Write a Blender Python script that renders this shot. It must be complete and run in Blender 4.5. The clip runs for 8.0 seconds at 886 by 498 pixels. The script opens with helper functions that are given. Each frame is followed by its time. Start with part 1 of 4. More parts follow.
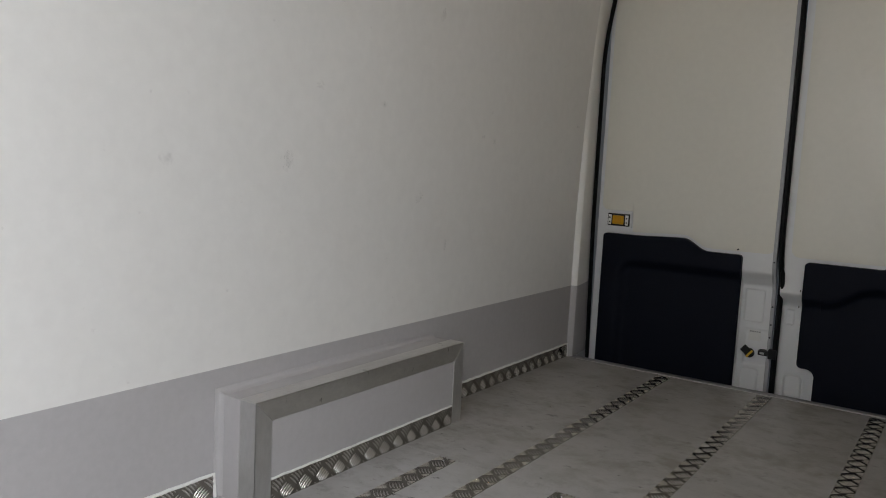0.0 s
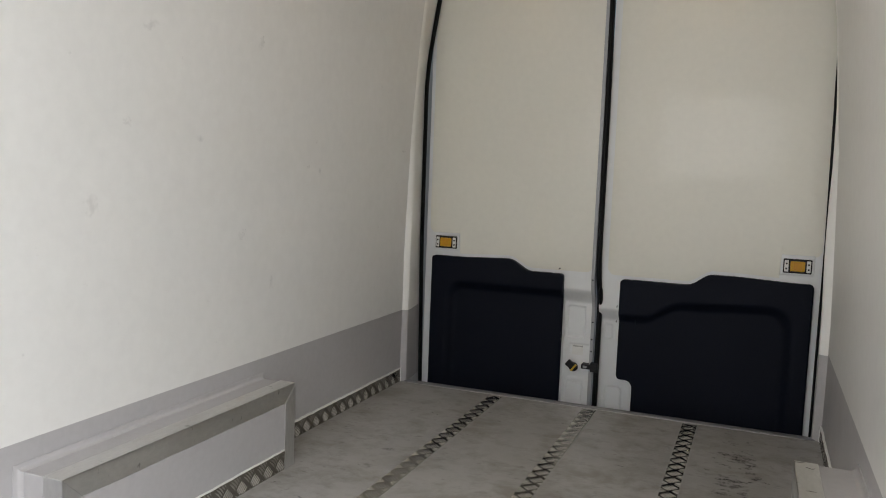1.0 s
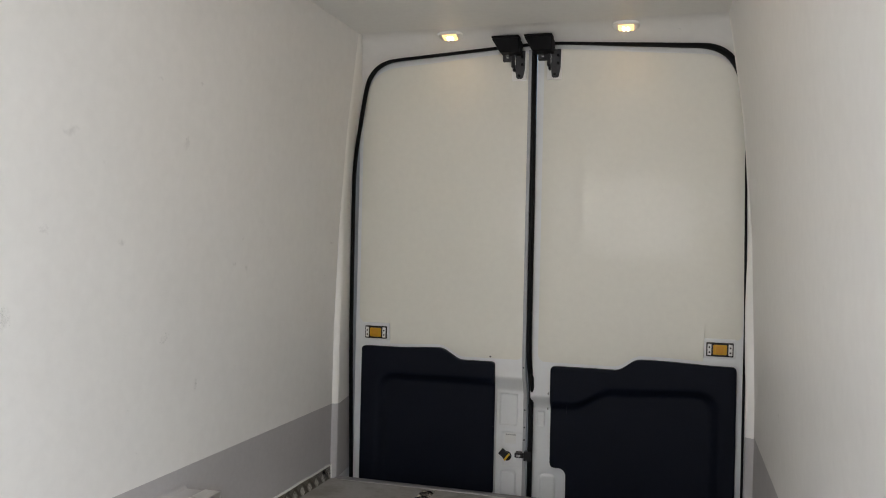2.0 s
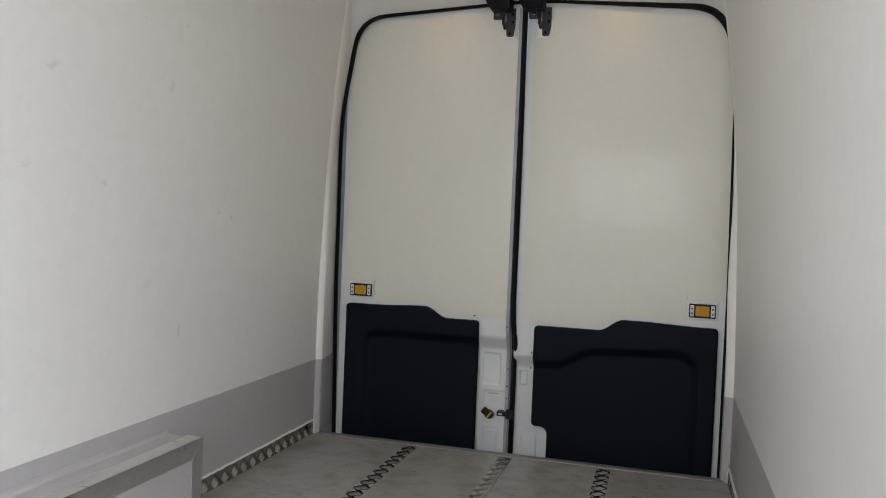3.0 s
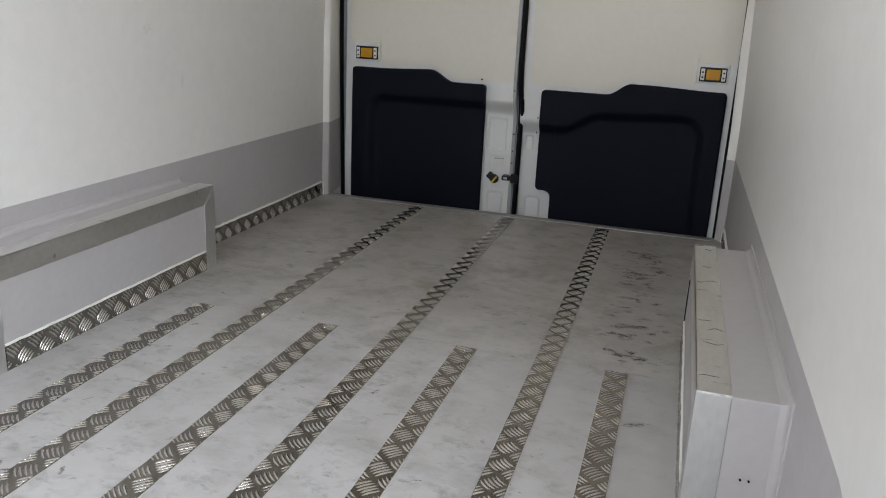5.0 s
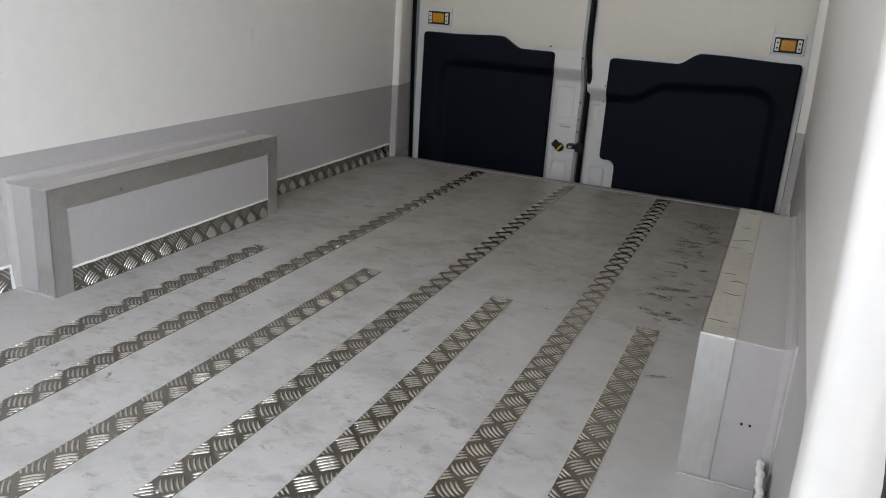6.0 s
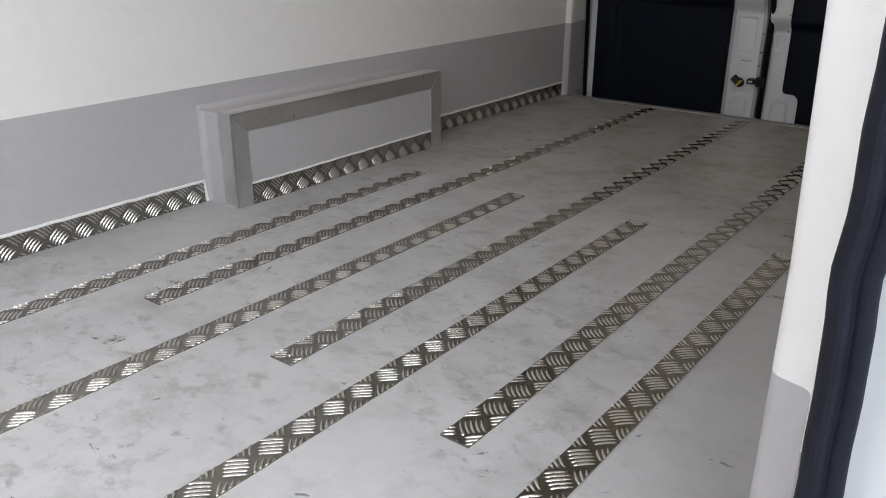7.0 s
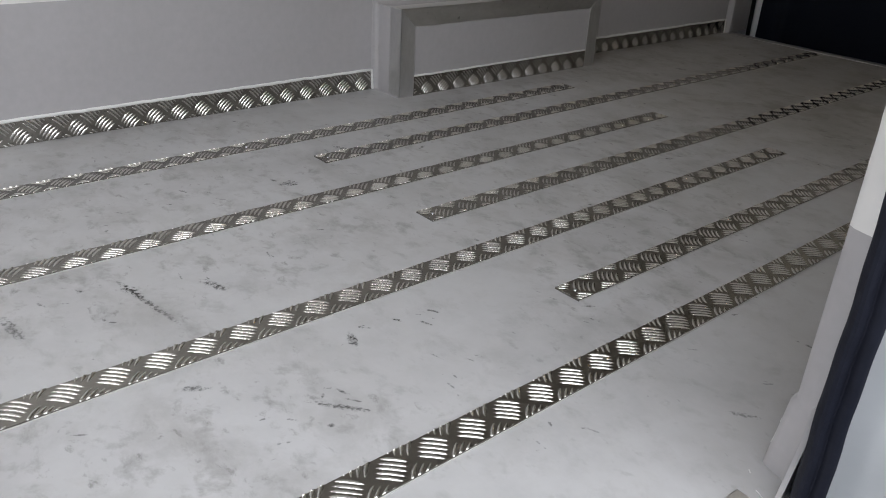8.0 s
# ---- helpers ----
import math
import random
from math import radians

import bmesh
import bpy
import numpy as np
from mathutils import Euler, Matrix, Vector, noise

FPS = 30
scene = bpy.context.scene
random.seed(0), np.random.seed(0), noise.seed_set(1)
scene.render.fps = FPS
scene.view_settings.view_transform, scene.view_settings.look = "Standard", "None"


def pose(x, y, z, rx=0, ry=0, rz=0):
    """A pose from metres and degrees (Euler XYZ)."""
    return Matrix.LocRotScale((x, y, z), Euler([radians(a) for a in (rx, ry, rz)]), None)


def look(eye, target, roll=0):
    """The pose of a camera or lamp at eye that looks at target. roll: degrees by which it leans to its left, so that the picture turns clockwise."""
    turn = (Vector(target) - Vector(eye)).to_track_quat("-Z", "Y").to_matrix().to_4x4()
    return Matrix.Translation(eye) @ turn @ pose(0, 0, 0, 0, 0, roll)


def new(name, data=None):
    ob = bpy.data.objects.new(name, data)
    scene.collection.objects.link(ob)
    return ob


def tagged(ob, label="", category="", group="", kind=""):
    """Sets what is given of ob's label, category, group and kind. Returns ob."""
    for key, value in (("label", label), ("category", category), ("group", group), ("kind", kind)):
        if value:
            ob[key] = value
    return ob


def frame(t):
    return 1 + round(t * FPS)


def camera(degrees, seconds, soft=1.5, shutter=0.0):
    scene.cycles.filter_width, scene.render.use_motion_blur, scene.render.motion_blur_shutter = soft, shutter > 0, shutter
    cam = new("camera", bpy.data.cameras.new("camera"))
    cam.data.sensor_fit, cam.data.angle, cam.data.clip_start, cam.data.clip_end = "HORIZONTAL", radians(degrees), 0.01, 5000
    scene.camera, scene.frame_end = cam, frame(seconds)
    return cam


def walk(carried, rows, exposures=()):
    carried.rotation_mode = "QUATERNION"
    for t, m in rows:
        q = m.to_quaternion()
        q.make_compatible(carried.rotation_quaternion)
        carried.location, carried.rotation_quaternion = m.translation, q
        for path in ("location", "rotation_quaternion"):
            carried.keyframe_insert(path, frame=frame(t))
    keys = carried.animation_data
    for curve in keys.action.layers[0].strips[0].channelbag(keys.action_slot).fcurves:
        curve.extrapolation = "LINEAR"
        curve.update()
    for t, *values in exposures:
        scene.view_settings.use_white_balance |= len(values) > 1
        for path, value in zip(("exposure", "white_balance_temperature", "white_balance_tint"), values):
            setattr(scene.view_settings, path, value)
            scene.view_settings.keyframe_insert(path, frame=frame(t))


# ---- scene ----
cam = camera(58.1, 8.0, soft=1.0)
EXPOSURES = [(0, -0.17, 6650, 8), (0.5, 0.31, 6700, 7), (1.0, 0.48, 6750, 7), (1.7, 0.54, 6700, 8), (3.0, 0.54, 6480, 8), (4.5, 0.54, 6430, 8), (6.0, 0.41, 6480, 8), (6.5, 0.25, 6480, 8), (7.5, -0.25, 6600, 11), (8, -0.58, 6550, 9)]
PATH = [
    (0, (0.585, -3.19, 0.786), (-0.527, -1.542, 0.563), 2.9),
    (0.5, (0.572, -3.175, 0.83), (-0.291, -1.384, 0.622), 2.7),
    (1, (0.549, -3.141, 0.864), (-0.186, -1.29, 0.673), 2.2),
    (1.5, (0.555, -3.125, 0.914), (-0.039, -1.218, 0.819), 1.5),
    (1.7, (0.534, -3.135, 0.929), (-0.043, -1.22, 0.926), 1.4),
    (2.8, (0.544, -3.133, 0.891), (0.0, -1.208, 0.885), 1.9),
    (3, (0.539, -3.131, 0.858), (0.002, -1.205, 0.797), 2.4),
    (3.5, (0.523, -3.138, 0.82), (0.016, -1.229, 0.504), 3.2),
    (4, (0.527, -3.143, 0.787), (0.032, -1.27, 0.288), 3.1),
    (4.5, (0.549, -3.144, 0.764), (0.035, -1.293, 0.208), 2.7),
    (4.7, (0.561, -3.149, 0.762), (0.042, -1.303, 0.194), 2.8),
    (5.8, (0.678, -3.181, 0.711), (0.09, -1.362, 0.123), 5.1),
    (6, (0.713, -3.186, 0.702), (-0.009, -1.429, 0.075), 3.8),
    (6.2, (0.75, -3.18, 0.698), (-0.077, -1.487, 0.028), 2.6),
    (6.5, (0.829, -3.174, 0.689), (-0.144, -1.584, -0.034), 0.9),
    (6.8, (0.888, -3.185, 0.663), (-0.221, -1.694, -0.078), 0.0),
    (7, (0.925, -3.214, 0.664), (-0.219, -1.753, -0.082), 0.0),
    (7.5, (1.0095, -3.332, 0.6515), (-0.122, -1.913, -0.176), 1.5),
    (8, (1.0635, -3.361, 0.6205), (-0.2695, -2.179, -0.2618), 3.35),
]
walk(cam, [(t, look(e, g, r)) for t, e, g, r in PATH], exposures=EXPOSURES)

# ---- world, sun, exposure ----
world = bpy.data.worlds.new("sky")
scene.world = world
world.use_nodes = True
wn = world.node_tree.nodes
sky = wn.new("ShaderNodeTexSky")
sky.sky_type = "NISHITA"
sky.sun_disc = False
sky.sun_elevation = radians(48)
sky.sun_rotation = radians(250)
sky.air_density, sky.dust_density, sky.ozone_density = 1.0, 3.0, 1.0
wn["Background"].inputs["Strength"].default_value = 0.12
world.node_tree.links.new(sky.outputs["Color"], wn["Background"].inputs["Color"])

sun = new("sun", bpy.data.lights.new("sun", "SUN"))
sun.data.energy, sun.data.angle, sun.data.color = 1.2, radians(12), (1.0, 0.96, 0.9)
sun.matrix_world = look((-8, 3, 10), (0, 0, 0))

# sky light that enters by the open side door
portal = new("door_daylight", bpy.data.lights.new("door_daylight", "AREA"))
portal.data.shape, portal.data.size, portal.data.size_y = "RECTANGLE", 5.5, 4.6
portal.data.energy, portal.data.color = 405.0, (0.94, 0.955, 1.0)
portal.matrix_world = look((2.55, -3.8, 3.0), (0.0, -3.6, 1.5))


# added fill lamp in the bulkhead's assumed opening, brightens the rear end
fill_light = new("bulkhead_fill", bpy.data.lights.new("bulkhead_fill", "AREA"))
fill_light.data.shape, fill_light.data.size, fill_light.data.size_y = "RECTANGLE", 0.93, 0.64
fill_light.data.energy, fill_light.data.color = 11.8, (0.97, 0.965, 1.0)
fill_light.matrix_world = look((0.17, -3.93, 1.23), (0.05, 0.0, 1.0))


# ---- materials ----
def material(name, colour, rough=0.6, metal=0.0, grain=0.0, grain_scale=40.0, stain=0.0, stain_scale=2.0,
             stain_colour=None, bump=0.0, bump_scale=200.0, rough_var=0.0, coat=0.0, stretch=(1, 1, 1), spec=0.5):
    """A surface with fine grain, larger stains and a little relief, sized in metres."""
    m = bpy.data.materials.new(name)
    m.use_nodes = True
    t = m.node_tree
    n, link = t.nodes, t.links.new
    b = n["Principled BSDF"]
    b.inputs["Roughness"].default_value = rough
    b.inputs["Metallic"].default_value = metal
    b.inputs["Specular IOR Level"].default_value = spec
    b.inputs["Coat Weight"].default_value = coat
    b.inputs["Coat Roughness"].default_value = 0.035
    geo = n.new("ShaderNodeNewGeometry")
    mp = n.new("ShaderNodeMapping")
    mp.inputs["Scale"].default_value = stretch
    link(geo.outputs["Position"], mp.inputs["Vector"])

    def noise_of(scale, detail=4.0, r=0.55):
        q = n.new("ShaderNodeTexNoise")
        q.inputs["Scale"].default_value, q.inputs["Detail"].default_value = scale, detail
        q.inputs["Roughness"].default_value = r
        link(mp.outputs["Vector"], q.inputs["Vector"])
        return q.outputs["Fac"]

    def ramp(src, a, b2, lo=0.0, hi=1.0):
        r = n.new("ShaderNodeMapRange")
        r.inputs["From Min"].default_value, r.inputs["From Max"].default_value = a, b2
        r.inputs["To Min"].default_value, r.inputs["To Max"].default_value = lo, hi
        link(src, r.inputs["Value"])
        return r.outputs["Result"]

    def mix(fac, a, b2):
        x = n.new("ShaderNodeMix")
        x.data_type = "RGBA"
        link(fac, x.inputs["Factor"])
        for s, v in (("A", a), ("B", b2)):
            sock = [i for i in x.inputs if i.name == s and i.type == "RGBA"][0]
            if isinstance(v, tuple):
                sock.default_value = (*v, 1)
            else:
                link(v, sock)
        return [o for o in x.outputs if o.type == "RGBA"][0]

    col = colour
    dark = stain_colour or tuple(c * 0.55 for c in colour)
    if grain:
        col = mix(ramp(noise_of(grain_scale), 0.3, 0.7), tuple(c * (1 - grain) for c in colour),
                  tuple(min(1, c * (1 + grain)) for c in colour))
    if stain:
        col = mix(ramp(noise_of(stain_scale, 6.0, 0.62), 0.5, 0.75, 0.0, stain), col, dark)
    if isinstance(col, tuple):
        b.inputs["Base Color"].default_value = (*col, 1)
    else:
        link(col, b.inputs["Base Color"])
    if rough_var:
        link(ramp(noise_of(stain_scale * 3, 5.0), 0.3, 0.7, rough - rough_var, rough + rough_var), b.inputs["Roughness"])
    if bump:
        bp = n.new("ShaderNodeBump")
        bp.inputs["Strength"].default_value = bump
        bp.inputs["Distance"].default_value = 0.002
        link(noise_of(bump_scale, 3.0), bp.inputs["Height"])
        link(bp.outputs["Normal"], b.inputs["Normal"])
    return m, n, link, noise_of, ramp, mix, b, geo


def simple(*a, **k):
    return material(*a, **k)[0]


def flecked(name, colour, rough, fleck, scale, lo, hi, fleck_stretch, strength, **k):
    """A surface with sparse small marks of their own shape."""
    m, n, link, noise_of, ramp, mix, b, geo = material(name, colour, rough, **k)
    mp = n.new("ShaderNodeMapping")
    mp.inputs["Scale"].default_value = fleck_stretch
    link(geo.outputs["Position"], mp.inputs["Vector"])
    q = n.new("ShaderNodeTexNoise")
    q.inputs["Scale"].default_value, q.inputs["Detail"].default_value = scale, 6.0
    q.inputs["Roughness"].default_value = 0.6
    link(mp.outputs["Vector"], q.inputs["Vector"])
    link(mix(ramp(q.outputs["Fac"], lo, hi, 0.0, strength), b.inputs["Base Color"].links[0].from_socket, fleck), b.inputs["Base Color"])
    return m


CREAM = flecked("cream_lining", (0.80, 0.791, 0.774), 0.42, (0.45, 0.43, 0.43), 17.0, 0.69, 0.76, (1, 1, 1.4), 0.35, grain=0.02, grain_scale=30, stain=0.06, stain_scale=1.3,
               bump=0.12, bump_scale=18, rough_var=0.05)
CEIL = simple("ceiling_lining", (0.82, 0.81, 0.78), 0.5, grain=0.02, stain=0.05, bump=0.1, bump_scale=18)
GREY = simple("grey_lining", (0.45, 0.437, 0.445), 0.45, grain=0.03, grain_scale=60, stain=0.12, stain_scale=2.2,
              bump=0.1, bump_scale=30, rough_var=0.06)
DOORBOARD = simple("door_board", (0.80, 0.78, 0.705), 0.42, coat=0.13, grain=0.015, stain=0.05, stain_scale=2, bump=0.06, bump_scale=7,
                   rough_var=0.05)
POST = simple("post_cover", (0.88, 0.87, 0.84), 0.3, grain=0.01, stain=0.04, bump=0.05, bump_scale=12)
WHITE = simple("white_paint", (0.80, 0.81, 0.815), 0.4, grain=0.01, stain=0.08, stain_scale=6)
JAMBPAINT = simple("jamb_paint", (0.77, 0.79, 0.81), 0.35, grain=0.01, stain=0.08, stain_scale=6, bump=0.05, bump_scale=20)
DARK = simple("dark_moulding", (0.0034, 0.0054, 0.0125), 0.55, spec=0.14, grain=0.15, grain_scale=300, stain=0.2, stain_scale=4,
              stain_colour=(0.006, 0.008, 0.014), bump=0.35, bump_scale=900)
RUBBER = simple("black_rubber", (0.005, 0.005, 0.006), 0.55, spec=0.16, grain=0.2, grain_scale=60, bump=0.2, bump_scale=300)
BLUE_RUBBER = simple("dark_rubber_seal", (0.012, 0.0135, 0.022), 0.6, spec=0.15, grain=0.2, grain_scale=40, stain=0.25,
                     stain_colour=(0.03, 0.03, 0.036), bump=0.25, bump_scale=200)
ALU = flecked("brushed_aluminium", (0.74, 0.735, 0.72), 0.42, (0.10, 0.095, 0.08), 26.0, 0.645, 0.70, (0.7, 2.0, 1), 0.5, metal=1.0, grain=0.05, grain_scale=120, stain=0.35, stain_scale=7,
             stain_colour=(0.50, 0.49, 0.465), bump=0.15, bump_scale=150, rough_var=0.08, stretch=(1, 0.4, 1))
ALU_END = flecked("bright_aluminium", (0.67, 0.668, 0.665), 0.5, (0.4, 0.39, 0.37), 22.0, 0.70, 0.76, (1, 1, 1.6), 0.3, metal=1.0, grain=0.05, grain_scale=120, stain=0.25,
                  stain_scale=7, stain_colour=(0.52, 0.515, 0.51), bump=0.06, bump_scale=150, rough_var=0.06, stretch=(1, 1, 0.4))
TREAD = simple("tread_aluminium", (0.275, 0.26, 0.235), 0.18, 1.0, grain=0.06, grain_scale=200, stain=0.4, stain_scale=9,
               stain_colour=(0.16, 0.15, 0.13), bump=0.1, bump_scale=400, rough_var=0.04)
# worn bars, lighter than the plate: sky highlights partly put into their colour
TREAD_BAR = simple("worn_tread_bar", (0.66, 0.645, 0.615), 0.16, 1.0, grain=0.06, grain_scale=200, stain=0.4, stain_scale=9,
                   stain_colour=(0.36, 0.345, 0.315), bump=0.1, bump_scale=400, rough_var=0.05)
PALE_LINE = simple("grey_sealant", (0.47, 0.465, 0.45), 0.5, grain=0.12, grain_scale=30, stain=0.5, stain_scale=6)
SEALANT = simple("white_sealant", (0.82, 0.82, 0.80), 0.5, grain=0.03, grain_scale=90, bump=0.3, bump_scale=120)
CHROME = simple("bright_zinc", (0.62, 0.62, 0.64), 0.2, 1.0, grain=0.04, stain=0.25, stain_scale=25, bump=0.1)
DULL_ZINC = simple("dull_zinc", (0.36, 0.35, 0.38), 0.46, 0.85, grain=0.08, stain=0.35, stain_scale=30, bump=0.2)
STEEL = simple("zinc_steel", (0.62, 0.62, 0.635), 0.26, 1.0, grain=0.05, stain=0.2, stain_scale=20, bump=0.1)
FLANGE = simple("bare_grey_steel", (0.42, 0.43, 0.445), 0.5, grain=0.06, stain=0.3, stain_scale=12)
DENT = simple("nicked_aluminium", (0.20, 0.195, 0.18), 0.5, 0.6, grain=0.2, grain_scale=90)
TRIM_GREY = simple("dull_edge_metal", (0.25, 0.24, 0.25), 0.42, 0.3, grain=0.08, grain_scale=60, stain=0.4, stain_scale=8, bump=0.1)
GREYINK = simple("grey_print", (0.35, 0.35, 0.35), 0.6, grain=0.1)
LOCKMETAL = simple("dark_grey_metal", (0.035, 0.035, 0.04), 0.45, spec=0.4, grain=0.2, grain_scale=80)
BLACKMETAL = simple("black_metal", (0.011, 0.011, 0.013), 0.45, 0.0, spec=0.3, grain=0.2, grain_scale=80)
ORANGE = simple("amber_plastic", (0.62, 0.325, 0.006), 0.3, grain=0.06, grain_scale=200)
AMBER = simple("deep_amber_plastic", (0.60, 0.275, 0.005), 0.3, grain=0.06, grain_scale=200)
YELLOW = simple("yellow_plastic", (0.68, 0.44, 0.03), 0.4, grain=0.05)
PRINT = simple("printed_white", (0.78, 0.78, 0.76), 0.5, grain=0.02)
INK = simple("dark_print", (0.03, 0.03, 0.03), 0.6, grain=0.1)
VOID = simple("dark_void", (0.003, 0.003, 0.004), 0.9, spec=0.1, grain=0.1)
ASPHALT = simple("asphalt", (0.10, 0.10, 0.10), 0.9, grain=0.35, grain_scale=120, stain=0.3, stain_scale=0.5, bump=0.5, bump_scale=150)
SHELL = simple("outer_paint", (0.74, 0.755, 0.76), 0.3, grain=0.01, stain=0.05, coat=0.3)


def floor_material():
    m, n, link, noise_of, ramp, mix, b, geo = material("grey_floor_coating", (0.47, 0.47, 0.475), 0.36, grain=0.03,
                                                       grain_scale=25, stain=0.4, stain_scale=3.4, bump=0.1,
                                                       bump_scale=60, rough_var=0.07)
    base = b.inputs["Base Color"].links[0].from_socket

    def marks(scale, stretch, lo, hi, warp, turn):
        mp = n.new("ShaderNodeMapping")
        mp.inputs["Scale"].default_value = stretch
        mp.inputs["Rotation"].default_value = (0, 0, radians(turn))
        mp.inputs["Location"].default_value = (warp, warp * 0.7, 0)
        link(geo.outputs["Position"], mp.inputs["Vector"])
        q = n.new("ShaderNodeTexNoise")
        q.inputs["Scale"].default_value, q.inputs["Detail"].default_value = scale, 7.0
        q.inputs["Roughness"].default_value, q.inputs["Distortion"].default_value = 0.66, 0.25
        link(mp.outputs["Vector"], q.inputs["Vector"])
        return ramp(q.outputs["Fac"], lo, hi)

    def times(a, c):
        x = n.new("ShaderNodeMath")
        x.operation = "MULTIPLY"
        link(a, x.inputs[0])
        if isinstance(c, float):
            x.inputs[1].default_value = c
        else:
            link(c, x.inputs[1])
        return x.outputs[0]

    sep = n.new("ShaderNodeSeparateXYZ")
    link(geo.outputs["Position"], sep.inputs[0])
    # swept clean beside the side doorway
    trodden = ramp(sep.outputs["X"], 0.62, 0.40, 0.35, 1.0)
    patches = times(ramp(noise_of(1.9, 3.0), 0.30, 0.52), trodden)
    cloud = times(marks(3.2, (1.0, 1.0, 1), 0.42, 0.72, 9.4, 10), 0.26)
    rub = times(times(marks(9.0, (0.9, 1.15, 1), 0.47, 0.70, 4.4, 24), patches), 0.55)
    smudge = times(times(marks(19.0, (0.9, 1.2, 1), 0.53, 0.70, 2.2, 24), patches), 0.66)
    scuffs = times(times(marks(34.0, (0.85, 1.3, 1), 0.60, 0.69, 3.1, 14), patches), 0.6)
    flecks = times(times(marks(44.0, (0.8, 1.6, 1), 0.675, 0.715, 7.7, -10), ramp(noise_of(3.3, 3.0), 0.44, 0.56)), 0.8)
    col = mix(cloud, base, (0.30, 0.292, 0.28))
    col = mix(rub, col, (0.255, 0.246, 0.232))
    col = mix(smudge, col, (0.20, 0.192, 0.18))
    col = mix(scuffs, col, (0.15, 0.143, 0.132))
    col = mix(flecks, col, (0.06, 0.057, 0.053))
    # browner, stained rear board; the tint also holds the light's falloff to the rear
    rear = ramp(sep.outputs["Y"], -1.62, -1.25)
    col = mix(times(rear, 0.34), col, (0.25, 0.225, 0.185))
    col = mix(times(times(rear, marks(7.0, (0.95, 1.05, 1), 0.49, 0.64, 3.6, 5)), 0.6), col, (0.20, 0.178, 0.14))
    col = mix(times(times(times(rear, marks(26.0, (0.95, 1.1, 1), 0.575, 0.67, 6.6, 5)), ramp(noise_of(3.6, 3.0), 0.46, 0.58)), 0.6), col, (0.11, 0.10, 0.085))
    # well-trodden patch beside the second wheel arch
    area = times(times(times(ramp(sep.outputs["X"], 0.40, 0.50), ramp(sep.outputs["X"], 0.68, 0.60)), ramp(sep.outputs["Y"], -1.60, -1.30)), ramp(noise_of(5.0, 3.0), 0.35, 0.55))
    col = mix(times(area, 0.30), col, (0.24, 0.225, 0.205))
    col = mix(times(times(area, marks(24.0, (0.9, 1.2, 1), 0.585, 0.66, 5.2, 3)), 0.9), col, (0.07, 0.064, 0.056))
    link(col, b.inputs["Base Color"])
    return m


FLOOR = floor_material()


def scuff_material(name, colour, strength, soft=0.5, scale=110.0):
    """Rubbed-on dirt that thins out towards the rim of each mark and breaks up in the middle."""
    m = bpy.data.materials.new(name)
    m.use_nodes = True
    n, link = m.node_tree.nodes, m.node_tree.links.new
    b = n["Principled BSDF"]
    b.inputs["Base Color"].default_value, b.inputs["Roughness"].default_value = (*colour, 1), 0.6
    uv, geo = n.new("ShaderNodeUVMap"), n.new("ShaderNodeNewGeometry")
    length = n.new("ShaderNodeVectorMath")
    length.operation = "LENGTH"
    q = n.new("ShaderNodeTexNoise")
    q.inputs["Scale"].default_value, q.inputs["Detail"].default_value, q.inputs["Roughness"].default_value = scale, 5.0, 0.68
    link(geo.outputs["Position"], q.inputs["Vector"])
    link(uv.outputs["UV"], length.inputs[0])
    spread = n.new("ShaderNodeMapRange")
    spread.inputs["From Min"].default_value, spread.inputs["From Max"].default_value = 0.30, 0.70
    spread.inputs["To Min"].default_value, spread.inputs["To Max"].default_value = -1.3, 1.3
    link(q.outputs["Fac"], spread.inputs["Value"])
    add = n.new("ShaderNodeMath")
    add.operation = "ADD"
    link(length.outputs["Value"], add.inputs[0])
    link(spread.outputs["Result"], add.inputs[1])
    fade = n.new("ShaderNodeMapRange")
    fade.inputs["From Min"].default_value, fade.inputs["From Max"].default_value = 0.3 - soft, 0.3 + soft
    fade.inputs["To Min"].default_value, fade.inputs["To Max"].default_value = strength, 0.0
    link(add.outputs[0], fade.inputs["Value"])
    rim = n.new("ShaderNodeMapRange")
    rim.inputs["From Min"].default_value, rim.inputs["From Max"].default_value = 0.8, 1.0
    rim.inputs["To Min"].default_value, rim.inputs["To Max"].default_value = 1.0, 0.0
    link(length.outputs["Value"], rim.inputs["Value"])
    both = n.new("ShaderNodeMath")
    both.operation = "MULTIPLY"
    link(fade.outputs["Result"], both.inputs[0])
    link(rim.outputs["Result"], both.inputs[1])
    link(both.outputs[0], b.inputs["Alpha"])
    return m


SCUFF = scuff_material("black_scuff", (0.07, 0.066, 0.062), 0.62, 0.6, 150.0)
WALL_SMUDGE = scuff_material("wall_smudge", (0.48, 0.46, 0.445), 0.12, 0.8, 70.0)


def glow(name, colour, strength):
    m = bpy.data.materials.new(name)
    m.use_nodes = True
    b = m.node_tree.nodes["Principled BSDF"]
    b.inputs["Base Color"].default_value = (*colour, 1)
    b.inputs["Emission Color"].default_value = (*colour, 1)
    b.inputs["Emission Strength"].default_value = strength
    return m


LAMP = glow("warm_lamp_glow", (1.0, 0.74, 0.48), 110.0)
DIM_LAMP = glow("bulb_glow", (1.0, 0.72, 0.40), 14.0)
AMBER_LENS = glow("lit_amber_lens", (1.0, 0.55, 0.20), 1.6)


